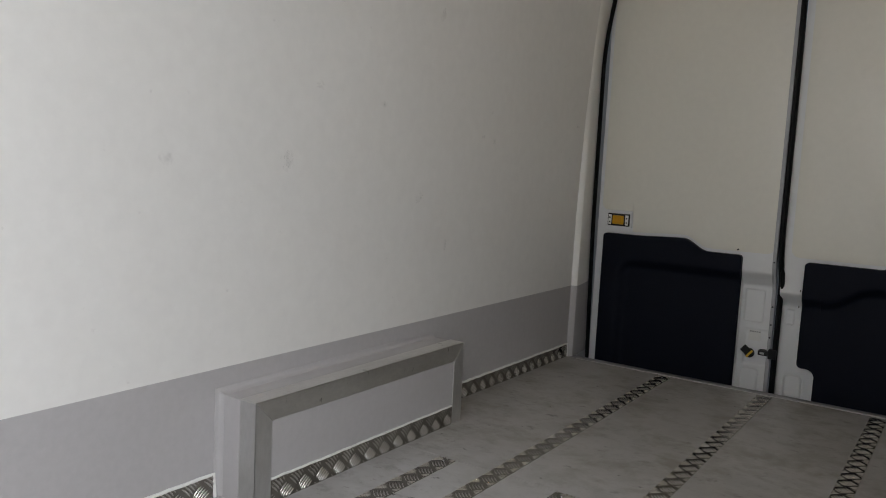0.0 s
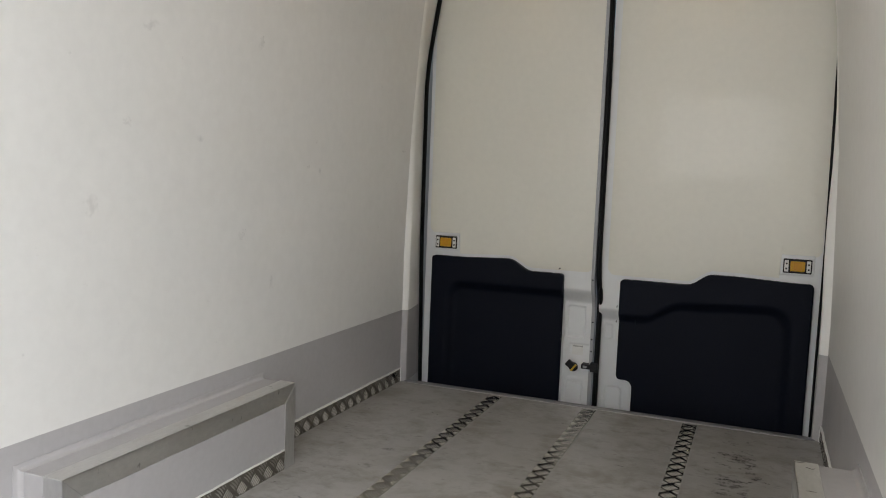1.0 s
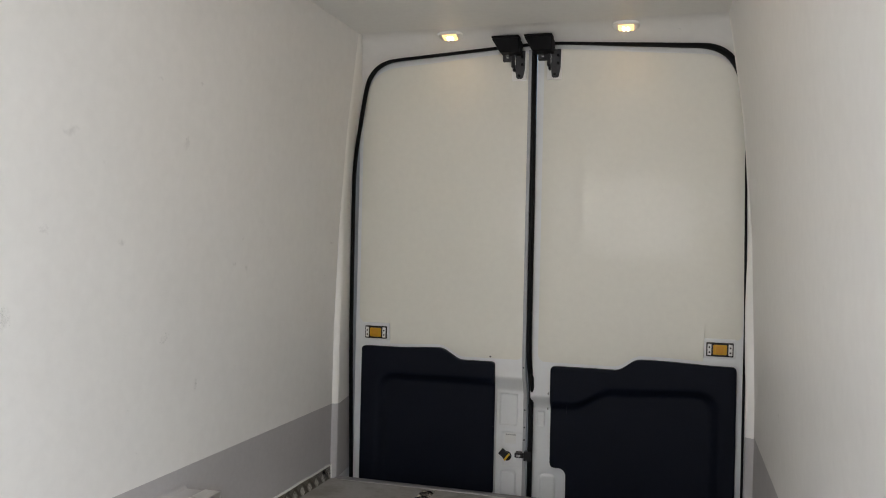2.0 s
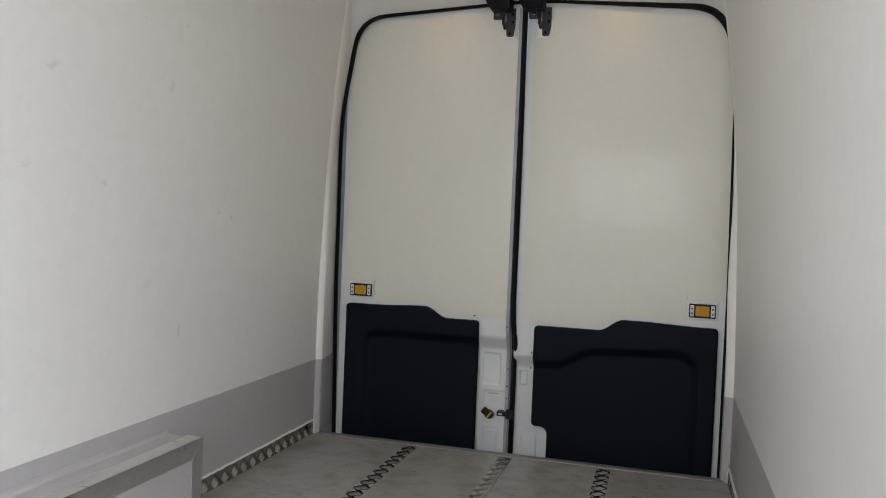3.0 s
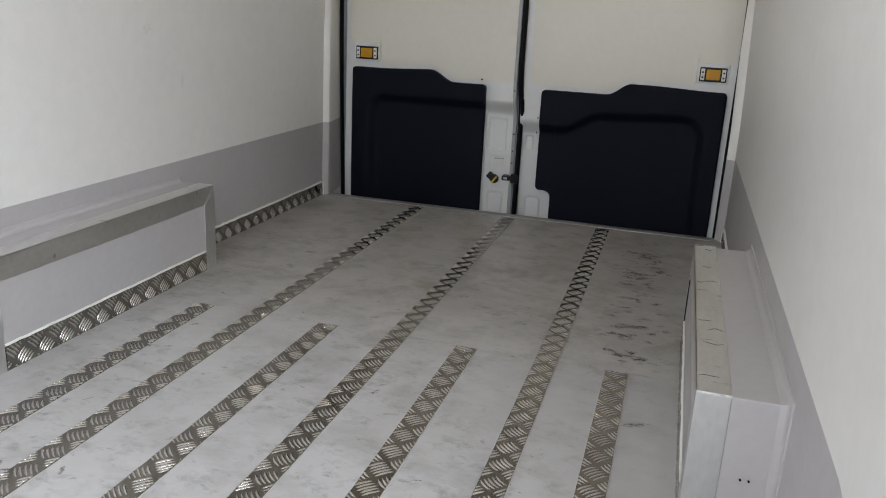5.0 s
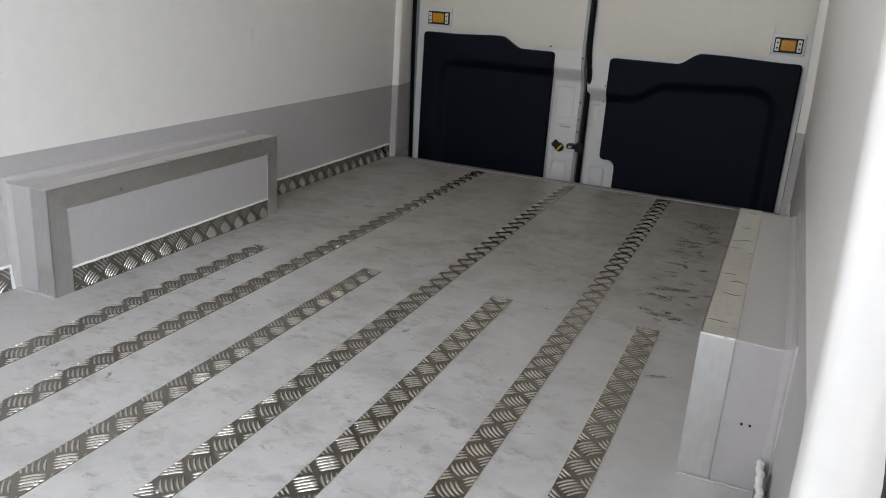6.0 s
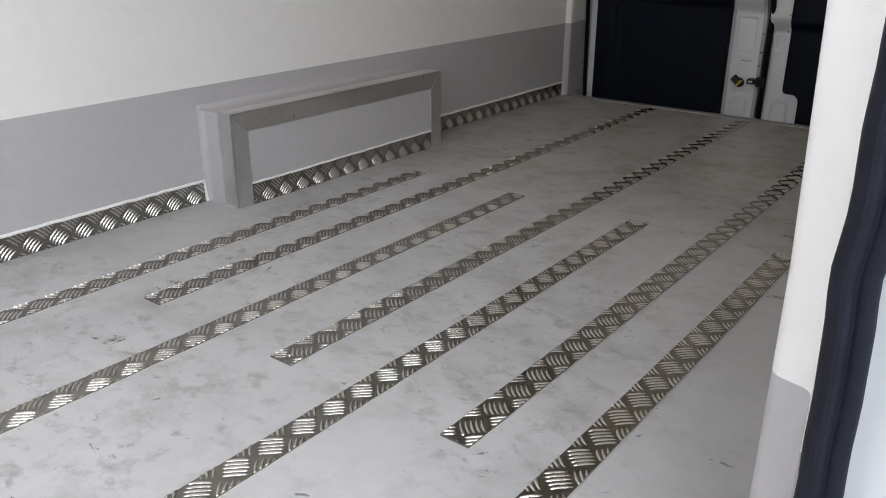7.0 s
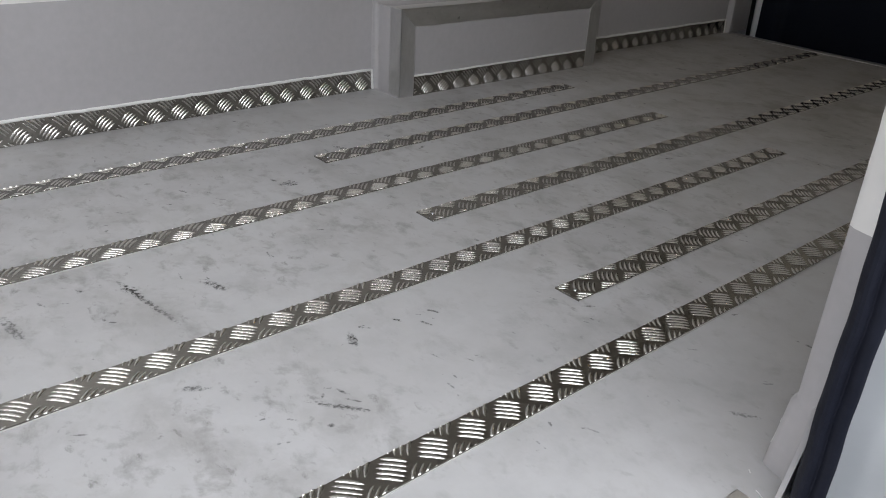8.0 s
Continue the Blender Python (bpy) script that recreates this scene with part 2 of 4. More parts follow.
# ---- mesh helpers ----
def finish(bm, name, mats, parent=None, label="", smooth=False, bevel=0.0):
    bmesh.ops.recalc_face_normals(bm, faces=bm.faces)
    me = bpy.data.meshes.new(name)
    bm.to_mesh(me)
    bm.free()
    for m in mats if isinstance(mats, (list, tuple)) else [mats]:
        me.materials.append(m)
    if smooth:
        me.shade_smooth()
        me.set_sharp_from_angle(angle=radians(38))
    ob = new(name, me)
    if bevel:
        md = ob.modifiers.new("bevel", "BEVEL")
        md.width, md.segments, md.limit_method, md.angle_limit = bevel, 2, "ANGLE", radians(40)
    if parent is not None:
        ob.parent = parent
    if label:
        ob["label"] = label
    return ob


def box(bm, x0, x1, y0, y1, z0, z1, m=None, index=0):
    vs = [Vector((x, y, z)) for x in (x0, x1) for y in (y0, y1) for z in (z0, z1)]
    vs = [bm.verts.new(m @ v if m else v) for v in vs]
    for f in ((0, 1, 3, 2), (4, 6, 7, 5), (0, 4, 5, 1), (2, 3, 7, 6), (0, 2, 6, 4), (1, 5, 7, 3)):
        bm.faces.new([vs[i] for i in f]).material_index = index
    return vs


def cyl(bm, p, q, r, seg=16, r2=None):
    p, q = Vector(p), Vector(q)
    m = (q - p).to_track_quat("Z", "Y").to_matrix().to_4x4()
    rings = []
    for c, rr in ((p, r), (q, r if r2 is None else r2)):
        rings.append([bm.verts.new(c + m.to_3x3() @ Vector((rr * math.cos(2 * math.pi * i / seg), rr * math.sin(2 * math.pi * i / seg), 0)))
                      for i in range(seg)])
    for i in range(seg):
        bm.faces.new((rings[0][i], rings[0][(i + 1) % seg], rings[1][(i + 1) % seg], rings[1][i]))
    bm.faces.new(rings[0][::-1])
    bm.faces.new(rings[1])


def sweep(bm, pts, profile, up=(0, 1, 0), size=lambda p: 1.0):
    """A profile of (side, up) offsets carried along a line of points."""
    pts = [Vector(p) for p in pts]
    rings = []
    for i, p in enumerate(pts):
        a = pts[i - 1] if i else p
        b = pts[i + 1] if i + 1 < len(pts) else p
        d = (b - a).normalized()
        u = Vector(up)
        u = (u - d * u.dot(d)).normalized()
        s = d.cross(u)
        rings.append([bm.verts.new(p + s * c[0] * size(p) + u * c[1] * size(p)) for c in profile])
    k = len(profile)
    for r0, r1 in zip(rings, rings[1:]):
        for j in range(k):
            bm.faces.new((r0[j], r0[(j + 1) % k], r1[(j + 1) % k], r1[j]))
    bm.faces.new(rings[0][::-1])
    bm.faces.new(rings[-1])


def ring(rx, ry, k=10):
    return [(rx * math.cos(2 * math.pi * i / k), ry * math.sin(2 * math.pi * i / k)) for i in range(k)]


def smooth(a, b, x):
    t = min(1, max(0, (x - a) / (b - a)))
    return t * t * (3 - 2 * t)


def along(pts, x):
    """Piecewise line through (x, value) points."""
    for (x0, v0), (x1, v1) in zip(pts, pts[1:]):
        if x <= x1:
            return v0 + (v1 - v0) * max(0, (x - x0)) / (x1 - x0)
    return pts[-1][1]


def span(a, b, step):
    k = max(1, round(abs(b - a) / step))
    return [a + (b - a) * i / k for i in range(k + 1)]


def sheet(bm, xs, low, high, depth, rows, back):
    """A board in the plane of the rear doors: columns xs, lower and upper edge by x, surface depth by (x, z)."""
    grid = []
    for x in xs:
        z0, z1 = low(x), high(x)
        grid.append([(x, z0 + (z1 - z0) * j / rows) for j in range(rows + 1)])
    front = [[bm.verts.new((x, depth(x, z), z)) for x, z in col] for col in grid]
    for i in range(len(xs) - 1):
        for j in range(rows):
            bm.faces.new((front[i][j], front[i + 1][j], front[i + 1][j + 1], front[i][j + 1]))
    edge = [c[0] for c in front] + front[-1][1:] + [c[-1] for c in front[::-1]][1:] + front[0][::-1][1:-1]
    rear = [bm.verts.new((v.co.x, back, v.co.z)) for v in edge]
    k = len(edge)
    for i in range(k):
        bm.faces.new((edge[i], rear[i], rear[(i + 1) % k], edge[(i + 1) % k]))
    bm.faces.new(rear)


def clip(poly, axis, limit, keep):
    """A polygon cut by a plane across one axis; keep is the side (1: above, -1: below) that stays."""
    out = []
    for p, q in zip(poly, poly[1:] + poly[:1]):
        a, b = keep * (p[axis] - limit), keep * (q[axis] - limit)
        if a >= 0:
            out.append(p)
        if a * b < 0:
            f = a / (a - b)
            out.append(tuple(u + (v - u) * f for u, v in zip(p, q)))
    return out


def tread_mesh(name, length, width, thick=0.0025, v0=0.0, u0=0.0, turn=-45):
    """Five-bar tread plate lying in x (length) and y (width), top at z = thick. Diamond fields of five bowed, round-backed bars,
    turned in turn; bars that meet the sheared edge are cut off there."""
    vs, fs = [], []
    for x in (0, length):
        for y in (-width / 2, width / 2):
            for z in (0, thick):
                vs.append((x, y, z))
    fs += [(0, 1, 3, 2), (4, 6, 7, 5), (0, 4, 5, 1), (2, 3, 7, 6), (0, 2, 6, 4), (1, 5, 7, 3)]
    rnd = random.Random(len(name) + int(length * 1000))
    pitch, half, w, h = 0.060, 0.0188, 0.0027, 0.0019
    bounds = ((0, 0.0, 1), (0, length, -1), (1, -width / 2, 1), (1, width / 2, -1))
    rings = ((-1.0, 0.0, 0.0), (-0.78, 0.62, 0.62), (-0.45, 0.93, 0.95), (0.0, 1.0, 1.0), (0.45, 0.93, 0.95), (0.78, 0.62, 0.62), (1.0, 0.0, 0.0))
    for i in range(-2, 2 * int(length / pitch) + 4):
        for j in range(-3, 4):
            if (i + j) % 2:
                continue
            a = radians(turn if i % 2 == 0 else -turn)
            ca, sa = math.cos(a), math.sin(a)
            for k in range(-2, 3):
                off = k * 0.0078
                ln = half * (1.0 - 0.05 * abs(k)) * (0.97 + 0.06 * rnd.random())
                cx, cy = u0 + i * pitch / 2 - sa * off, v0 + j * pitch / 2 + ca * off
                if abs(cy) > width / 2 + 0.02 or cx < -0.02 or cx > length + 0.02:
                    continue
                wear = 0.86 + 0.2 * rnd.random()
                bar = []
                for u, wide, high in rings:
                    bend = 0.0021 * (1 - u * u)
                    row = []
                    for c, z in ((-1.0, 0.0), (-0.55, 0.80), (0.0, 1.0), (0.55, 0.80), (1.0, 0.0)) if wide else ((0.0, 0.0),):
                        p, q = u * ln, c * w * wide + bend
                        row.append((cx + ca * p - sa * q, cy + sa * p + ca * q, thick + z * high * h * wear - 0.00002))
                    bar.append(row)
                faces = []
                for r0, r1 in zip(bar, bar[1:]):
                    for m in range(4):
                        if len(r0) == 1:
                            faces.append([r0[0], r1[m + 1], r1[m]])
                        elif len(r1) == 1:
                            faces.append([r0[m], r0[m + 1], r1[0]])
                        else:
                            faces.append([r0[m], r0[m + 1], r1[m + 1], r1[m]])
                for axis, limit, keep in bounds:
                    if all(keep * (p[axis] - limit) >= 0 for row in bar for p in row):
                        continue
                    faces = [f for f in (clip(f, axis, limit, keep) for f in faces) if len(f) > 2]
                    edge = {tuple(round(v, 7) for v in p): p for f in faces for p in f if abs(p[axis] - limit) < 1e-7}
                    if len(edge) > 2:
                        faces.append(sorted(edge.values(), key=lambda p: p[1 - axis]))
                at = {}
                for f in faces:
                    ids = []
                    for p in f:
                        key = tuple(round(v, 6) for v in p)
                        if key not in at:
                            at[key] = len(vs)
                            vs.append(p)
                        if at[key] not in ids:
                            ids.append(at[key])
                    if len(ids) > 2:
                        fs.append(tuple(ids))
    me = bpy.data.meshes.new(name)
    me.from_pydata(vs, [], fs)
    me.validate()
    me.materials.append(TREAD)
    me.materials.append(TREAD_BAR)
    for p in me.polygons[6:]:
        p.material_index = 1
        p.use_smooth = True
    return me


def place(name, me, m, parent=None, label=""):
    ob = new(name, me)
    ob.matrix_world = m
    if parent is not None:
        ob.parent = parent
    if label:
        ob["label"] = label
    return ob


def bead(name, pts, r, parent, up=(0, 1, 0), seed=1, mat=None):
    """A hand-laid bead of sealant: a tube whose thickness wanders."""
    rnd = random.Random(seed)
    bm = bmesh.new()
    line = []
    for a, b in zip(pts, pts[1:]):
        a, b = Vector(a), Vector(b)
        k = max(2, int((b - a).length / 0.02))
        line += [a.lerp(b, i / k) + Vector([(rnd.random() - 0.5) * r * 0.5 for _ in "xyz"]) for i in range(k)]
    line.append(Vector(pts[-1]))
    sweep(bm, line, ring(r, r, 8), up)
    return finish(bm, name, mat or SEALANT, parent, "", True)


def empty(name, at=(0, 0, 0)):
    ob = new(name)
    ob.location = at
    return ob


# ---- structure ----
FRONT, REAR, JAMB = -3.90, -0.20, -2.555       # bulkhead, lining's rear end, side door's rear post
DADO = 0.298                                    # top of the grey band
TOP = 1.775                                     # ceiling
LEAN = [(0.0, 0.79), (0.6, 0.787), (1.0, 0.774), (1.4, 0.748), (TOP, 0.708)]


RIGHT_LEAN = [(0.0, 0.79), (0.4, 0.79), (0.6, 0.784), (1.0, 0.770), (1.4, 0.738), (TOP, 0.682)]


def half_width(z, side=-1):
    return along(RIGHT_LEAN if side > 0 else LEAN, z)


# ground outside
bm = bmesh.new()
bm.faces.new([bm.verts.new((x, y, -0.62)) for x, y in ((-400, -400), (400, -400), (400, 400), (-400, 400))])
tagged(finish(bm, "ground", ASPHALT), "dark grey asphalt yard under the van", "ground", kind="structure")


def foot(side, y, z, shift):
    """The lining bulges at the foot of the side door's post, below a slanting crease."""
    if side < 0 or y > JAMB + 0.15:
        return 0.0
    crease = 0.090 - 1.3 * min(0.0, shift)
    out = 0.005 * (1 - smooth(crease - 0.006, crease, z)) + 0.005 * max(0.0, 1 - z / 0.09)
    return out * (1 - smooth(JAMB + 0.02, JAMB + 0.14, y))


def lining(side, z0, z1, plan, thick=0.006, step=0.1):
    """A stretch of wall lining: plan is (inward shift, y) along the wall; it leans with the van's side."""
    bm = bmesh.new()
    zs = span(z0, z1, step)
    fronts, backs = [], []
    for i, (shift, y) in enumerate(plan):
        a, b = plan[max(0, i - 1)], plan[min(len(plan) - 1, i + 1)]
        d = Vector((-(b[0] - a[0]), b[1] - a[1])).normalized()
        nx, ny = d.y * thick, -d.x * thick
        lean = [half_width(z, side) - shift - foot(side, y, z, shift) for z in zs]
        if side > 0:
            # towards the seal the lining stands upright
            held = smooth(0.800, 0.819, 0.79 - shift) if y < JAMB else 0.0
            lean = [x + held * (0.79 - half_width(z, side)) for x, z in zip(lean, zs)]
        toe = [0.016 * max(0.0, 1 - z / 0.09) * (1 - smooth(JAMB + 0.0, JAMB + 0.06, y)) if side > 0 else 0.0 for z in zs]
        fronts.append([bm.verts.new((side * x, y - e, z)) for x, z, e in zip(lean, zs, toe)])
        backs.append([bm.verts.new((side * (x + nx), y + ny - e, z)) for x, z, e in zip(lean, zs, toe)])
    k = len(zs)
    for rows, flip in ((fronts, False), (backs, True)):
        for r0, r1 in zip(rows, rows[1:]):
            for j in range(k - 1):
                q = (r0[j], r1[j], r1[j + 1], r0[j + 1])
                bm.faces.new(q[::-1] if flip else q)
    for f0, f1, b0, b1 in zip(fronts, fronts[1:], backs, backs[1:]):
        bm.faces.new((f0[0], b0[0], b1[0], f1[0]))
        bm.faces.new((f0[-1], f1[-1], b1[-1], b0[-1]))
    for f, b in ((fronts[0], backs[0]), (fronts[-1], backs[-1])):
        for j in range(k - 1):
            bm.faces.new((f[j], f[j + 1], b[j + 1], b[j]))
    return bm


def outer_slab(name, x0, x1, y0, y1, z0, z1, mat, label, parent=None):
    bm = bmesh.new()
    box(bm, x0, x1, y0, y1, z0, z1)
    ob = finish(bm, name, mat)
    return tagged(ob, label, "wall", kind="structure")


# left side: painted outer skin, cream lining above a grey band
outer_slab("wall_left", -0.95, -0.80, FRONT - 0.05, 0.16, -0.30, 1.92, SHELL, "white outer side of the van body")
outer_slab("wall_right", 0.825, 0.95, JAMB + 0.035, 0.16, -0.30, 1.92, SHELL, "white outer side of the van body")
outer_slab("wall_right_front", 0.80, 0.95, FRONT - 0.05, -3.84, -0.30, 1.92, SHELL, "white front post of the side doorway")
outer_slab("wall_right_above", 0.80, 0.95, -3.84, JAMB + 0.035, 1.74, 1.92, SHELL, "white rail above the side doorway")
outer_slab("roof", -0.80, 0.80, FRONT - 0.05, 0.16, 1.83, 1.92, SHELL, "white roof skin of the van")
# unseen bulkhead behind the cab, its opening added for the fill lamp
W0, W1, WZ0, WZ1 = -0.30, 0.64, 0.90, 1.56
bm = bmesh.new()
for x0, x1, z0, z1 in ((-0.80, W0, -0.30, 1.83), (W1, 0.80, -0.30, 1.83), (W0, W1, -0.30, WZ0), (W0, W1, WZ1, 1.83)):
    box(bm, x0, x1, FRONT - 0.05, FRONT, z0, z1)
tagged(finish(bm, "wall_front", CREAM), "unseen cream bulkhead behind the cab with an added opening", "wall", kind="structure")
outer_slab("underbody", -0.80, 0.80, FRONT, 0.16, -0.30, -0.075, BLACKMETAL, "dark underside below the load floor")

left_plan = [(0, y) for y in span(FRONT, REAR, 0.25)]
ob = finish(lining(-1, DADO, TOP, left_plan), "lining_left", CREAM, smooth=True)
tagged(ob, "smooth cream plastic lining on the side wall", "wall", kind="structure")
ob = finish(lining(-1, 0, DADO - 0.0001, left_plan), "lower_lining_left", GREY, smooth=True)
tagged(ob, "grey plastic band along the foot of the wall", "wall", kind="structure")
# the lining rounds the post, runs out flat and turns up along the seal
flange_plan = [(0.79 - x, JAMB + y) for x, y in ((0.8225, -0.066), (0.8208, -0.052), (0.8188, -0.040), (0.8165, -0.029))]
post_plan = [(0.79 - x, JAMB + y) for x, y in ((0.8165, -0.029), (0.8130, -0.0215), (0.806, -0.0170), (0.796, -0.0148), (0.785, -0.0115), (0.7788, -0.0068), (0.7760, 0.0), (0.7749, 0.012),
                                               (0.776, 0.035), (0.780, 0.08), (0.786, 0.15), (0.790, 0.22))]
post_plan += [(0, y) for y in span(JAMB + 0.32, REAR, 0.25)]
BAND = 0.306                                    # the grey band stands a little higher on the post
TUCK = 0.276                                    # the grey band's tucked edge stops here
right_plan = flange_plan + post_plan[1:]
ob = finish(lining(1, BAND, TOP, right_plan), "lining_right", CREAM, smooth=True)
tagged(ob, "smooth cream plastic lining wrapped round the door post", "wall", kind="structure")
finish(lining(1, TUCK, BAND - 0.0001, flange_plan, step=0.006), "lining_edge", CREAM, ob, smooth=True)
ob = finish(lining(1, 0, BAND - 0.0001, post_plan, step=0.006), "lower_lining_right", GREY, smooth=True)
tagged(ob, "grey plastic band along the foot of the wall", "wall", kind="structure")
finish(lining(1, 0, TUCK - 0.0001, flange_plan, step=0.006), "lower_lining_edge", GREY, ob, smooth=True)

# ceiling
bm = bmesh.new()
box(bm, -0.80, 0.80, FRONT, REAR, TOP, TOP + 0.05)
tagged(finish(bm, "ceiling", CEIL), "cream ceiling lining", "ceiling", kind="structure")

# floor: two coated boards with a joint between them
floor = empty("floor", (0, -2, 0))
tagged(floor, "scuffed grey coated load floor with aluminium tread strips", "floor", kind="structure")
JOINT = -1.475


def on_floor(ob):
    ob.matrix_parent_inverse = Matrix.Translation((0, 2, 0))
    return ob


for y0, y1 in ((FRONT, JOINT - 0.0008), (JOINT + 0.0008, -0.175)):
    bm = bmesh.new()
    box(bm, -0.80, 0.785, y0, y1, -0.03, 0)
    if y0 < -2:
        box(bm, 0.785, 0.813, JAMB - 0.046, JAMB + 0.03, -0.03, 0)
        box(bm, 0.785, 0.848, -2.68, JAMB - 0.046, -0.03, 0)
    on_floor(finish(bm, "floor_board", FLOOR, floor, "scuffed grey coated board"))
bm = bmesh.new()
box(bm, -0.79, 0.79, FRONT, -0.18, -0.07, -0.031)
on_floor(finish(bm, "sub_floor", BLACKMETAL, floor))

# rear end of the floor: thin metal lip, then the sill under the doors
bm = bmesh.new()
box(bm, -0.772, 0.772, -0.1745, -0.166, -0.05, 0.0030)
box(bm, -0.772, 0.772, -0.199, -0.1745, 0.0003, 0.0030)
on_floor(finish(bm, "edge_trim", TRIM_GREY, floor, "dull mauve-grey metal edge along the rear sill", bevel=0.0012))
# pale bead that draws the lit line at the trim's lower edge
on_floor(bead("sealant", [(-0.74, -0.200, 0.0002), (0.74, -0.200, 0.0002)], 0.0012, floor, (0, 0, 1), 17, PALE_LINE))
bm = bmesh.new()
box(bm, -0.80, 0.80, -0.17, 0.15, -0.30, -0.074)
tagged(finish(bm, "rear_sill", BLACKMETAL), "dark rear door sill", "sill", kind="structure")


def rounded(pts, r, k=6):
    """Rounds the inner corners of an open line in a plane."""
    out = [pts[0]]
    for a, b, c in zip(pts, pts[1:], pts[2:]):
        a, b, c = Vector(a), Vector(b), Vector(c)
        rr = min(r, (a - b).length * 0.45, (c - b).length * 0.45)
        p, q = b + (a - b).normalized() * rr, b + (c - b).normalized() * rr
        for i in range(k + 1):
            t = i / k
            out.append(tuple(p * (1 - t) ** 2 + b * 2 * t * (1 - t) + q * t * t))
    out.append(pts[-1])
    return out


# the rear doorway: outline of the opening in the doors' plane, left foot to right foot
HALF_OPEN = [(-0.782, -0.08), (-0.797, 0.55), (-0.800, 1.28), (-0.735, 1.702), (0.0, 1.752)]
OPEN = HALF_OPEN + [(-x * (0.975 if z > 1.5 else 1.0), z) for x, z in HALF_OPEN[-2::-1]]
OPENING = rounded(OPEN, 0.125, 8)

# reveal between the lining's end and the doorway
def reveal(z_lo, z_hi, side, mat, name, label):
    bm = bmesh.new()
    zs = span(z_lo, z_hi, 0.06)
    prev = None
    for z in zs:
        xo = half_width(z, side) + 0.003
        zi = min(z, 1.60)
        xi = along([(p[1], -p[0]) for p in OPENING[:len(OPENING) // 2]], zi) + 0.004
        peak = (0.025 if side < 0 else 0.031) * (1 - 0.75 * smooth(0.6, 1.25, z))
        line = [bm.verts.new((side * (xo + (xi - xo) * smooth(0, 1, t) - peak * along([(0, 0), (0.03, 0.62), (0.07, 0.95), (0.11, 1.0), (0.18, 0.96), (1, 0)], t)), REAR + 0.185 * t, z))
                for t in (0, 0.03, 0.07, 0.11, 0.18, 0.42, 0.75, 1)]
        if prev:
            for i in range(7):
                bm.faces.new((prev[i], prev[i + 1], line[i + 1], line[i]))
        prev = line
    ob = finish(bm, name, mat, smooth=True)
    return tagged(ob, label, "post", kind="structure")


for side, nm in ((-1, "left"), (1, "right")):
    reveal(DADO, TOP, side, POST, "rear_post_" + nm, "cream covered post beside the rear doors")
    reveal(0.0, DADO - 0.0001, side, GREY, "lower_rear_post_" + nm, "grey foot of the post beside the rear doors")

# header above the rear doors, sloping from the ceiling to the seal
bm = bmesh.new()
prev = None
top_line = [p for p in OPENING if p[1] > 1.30]
for x in span(-0.80, 0.80, 0.02):
    zi = along(sorted(top_line), x) - 0.002 if abs(x) < 0.798 else 1.30
    line = [bm.verts.new((x, REAR + 0.190 * t, TOP + 0.012 * math.sin(math.pi * min(1, t * 1.3)) * 0.3 + (zi - TOP) * smooth(0.15, 1.0, t))) for t in (0, 0.1, 0.2, 0.35, 0.5, 0.65, 0.8, 0.9, 1)]
    if prev:
        for i in range(8):
            bm.faces.new((prev[i], prev[i + 1], line[i + 1], line[i]))
    prev = line
tagged(finish(bm, "rear_header", CREAM, smooth=True), "cream header panel above the rear doors", "header", kind="structure")

# rubber seal round the doorway
bm = bmesh.new()
line = [(min(x * 0.994, 0.768 - 0.009 * smooth(0.85, 1.3, z)), -0.012, z) for x, z in OPENING]
sweep(bm, line, ring(0.0075, 0.012, 10), (0, 1, 0), lambda p: (1 if p.x < 0.7 else 0.6 + 0.4 * smooth(1.3, 1.55, p.z)) + 0.25 * smooth(1.40, 1.66, p.z) + 0.8 * smooth(0.45, 0.68, p.x) * smooth(1.50, 1.66, p.z))
tagged(finish(bm, "door_seal", RUBBER, smooth=True), "black rubber seal round the rear doorway", "seal", kind="structure")

# ---- rear doors ----
GAP = -0.036


def top_of_door(x):
    return along(sorted(top_line), x) if abs(x) < 0.79 else 1.30


def dark_top(side):
    if side < 0:
        return lambda x: 0.513 - 0.036 * smooth(-0.405, -0.305, x) + 0.008 * smooth(-0.62, -0.40, x) * (1 - smooth(-0.405, -0.305, x))
    return lambda x: 0.475 + 0.045 * smooth(0.305, 0.395, x) - 0.008 * smooth(0.45, 0.70, x)


def corner(x, a, b, r):
    """How far the edge of a board with corner radius r lies inside its box at x between a and b."""
    d = min(x - a, b - x)
    if d >= r:
        return 0.0
    return r - math.sqrt(max(0, r * r - (r - d) ** 2))


def columns(a, b, r, step):
    e = [a, a + r * 0.08, a + r * 0.3, a + r * 0.6, a + r]
    return e + span(a + r, b - r, step)[1:-1] + [a + b - x for x in e[::-1]]


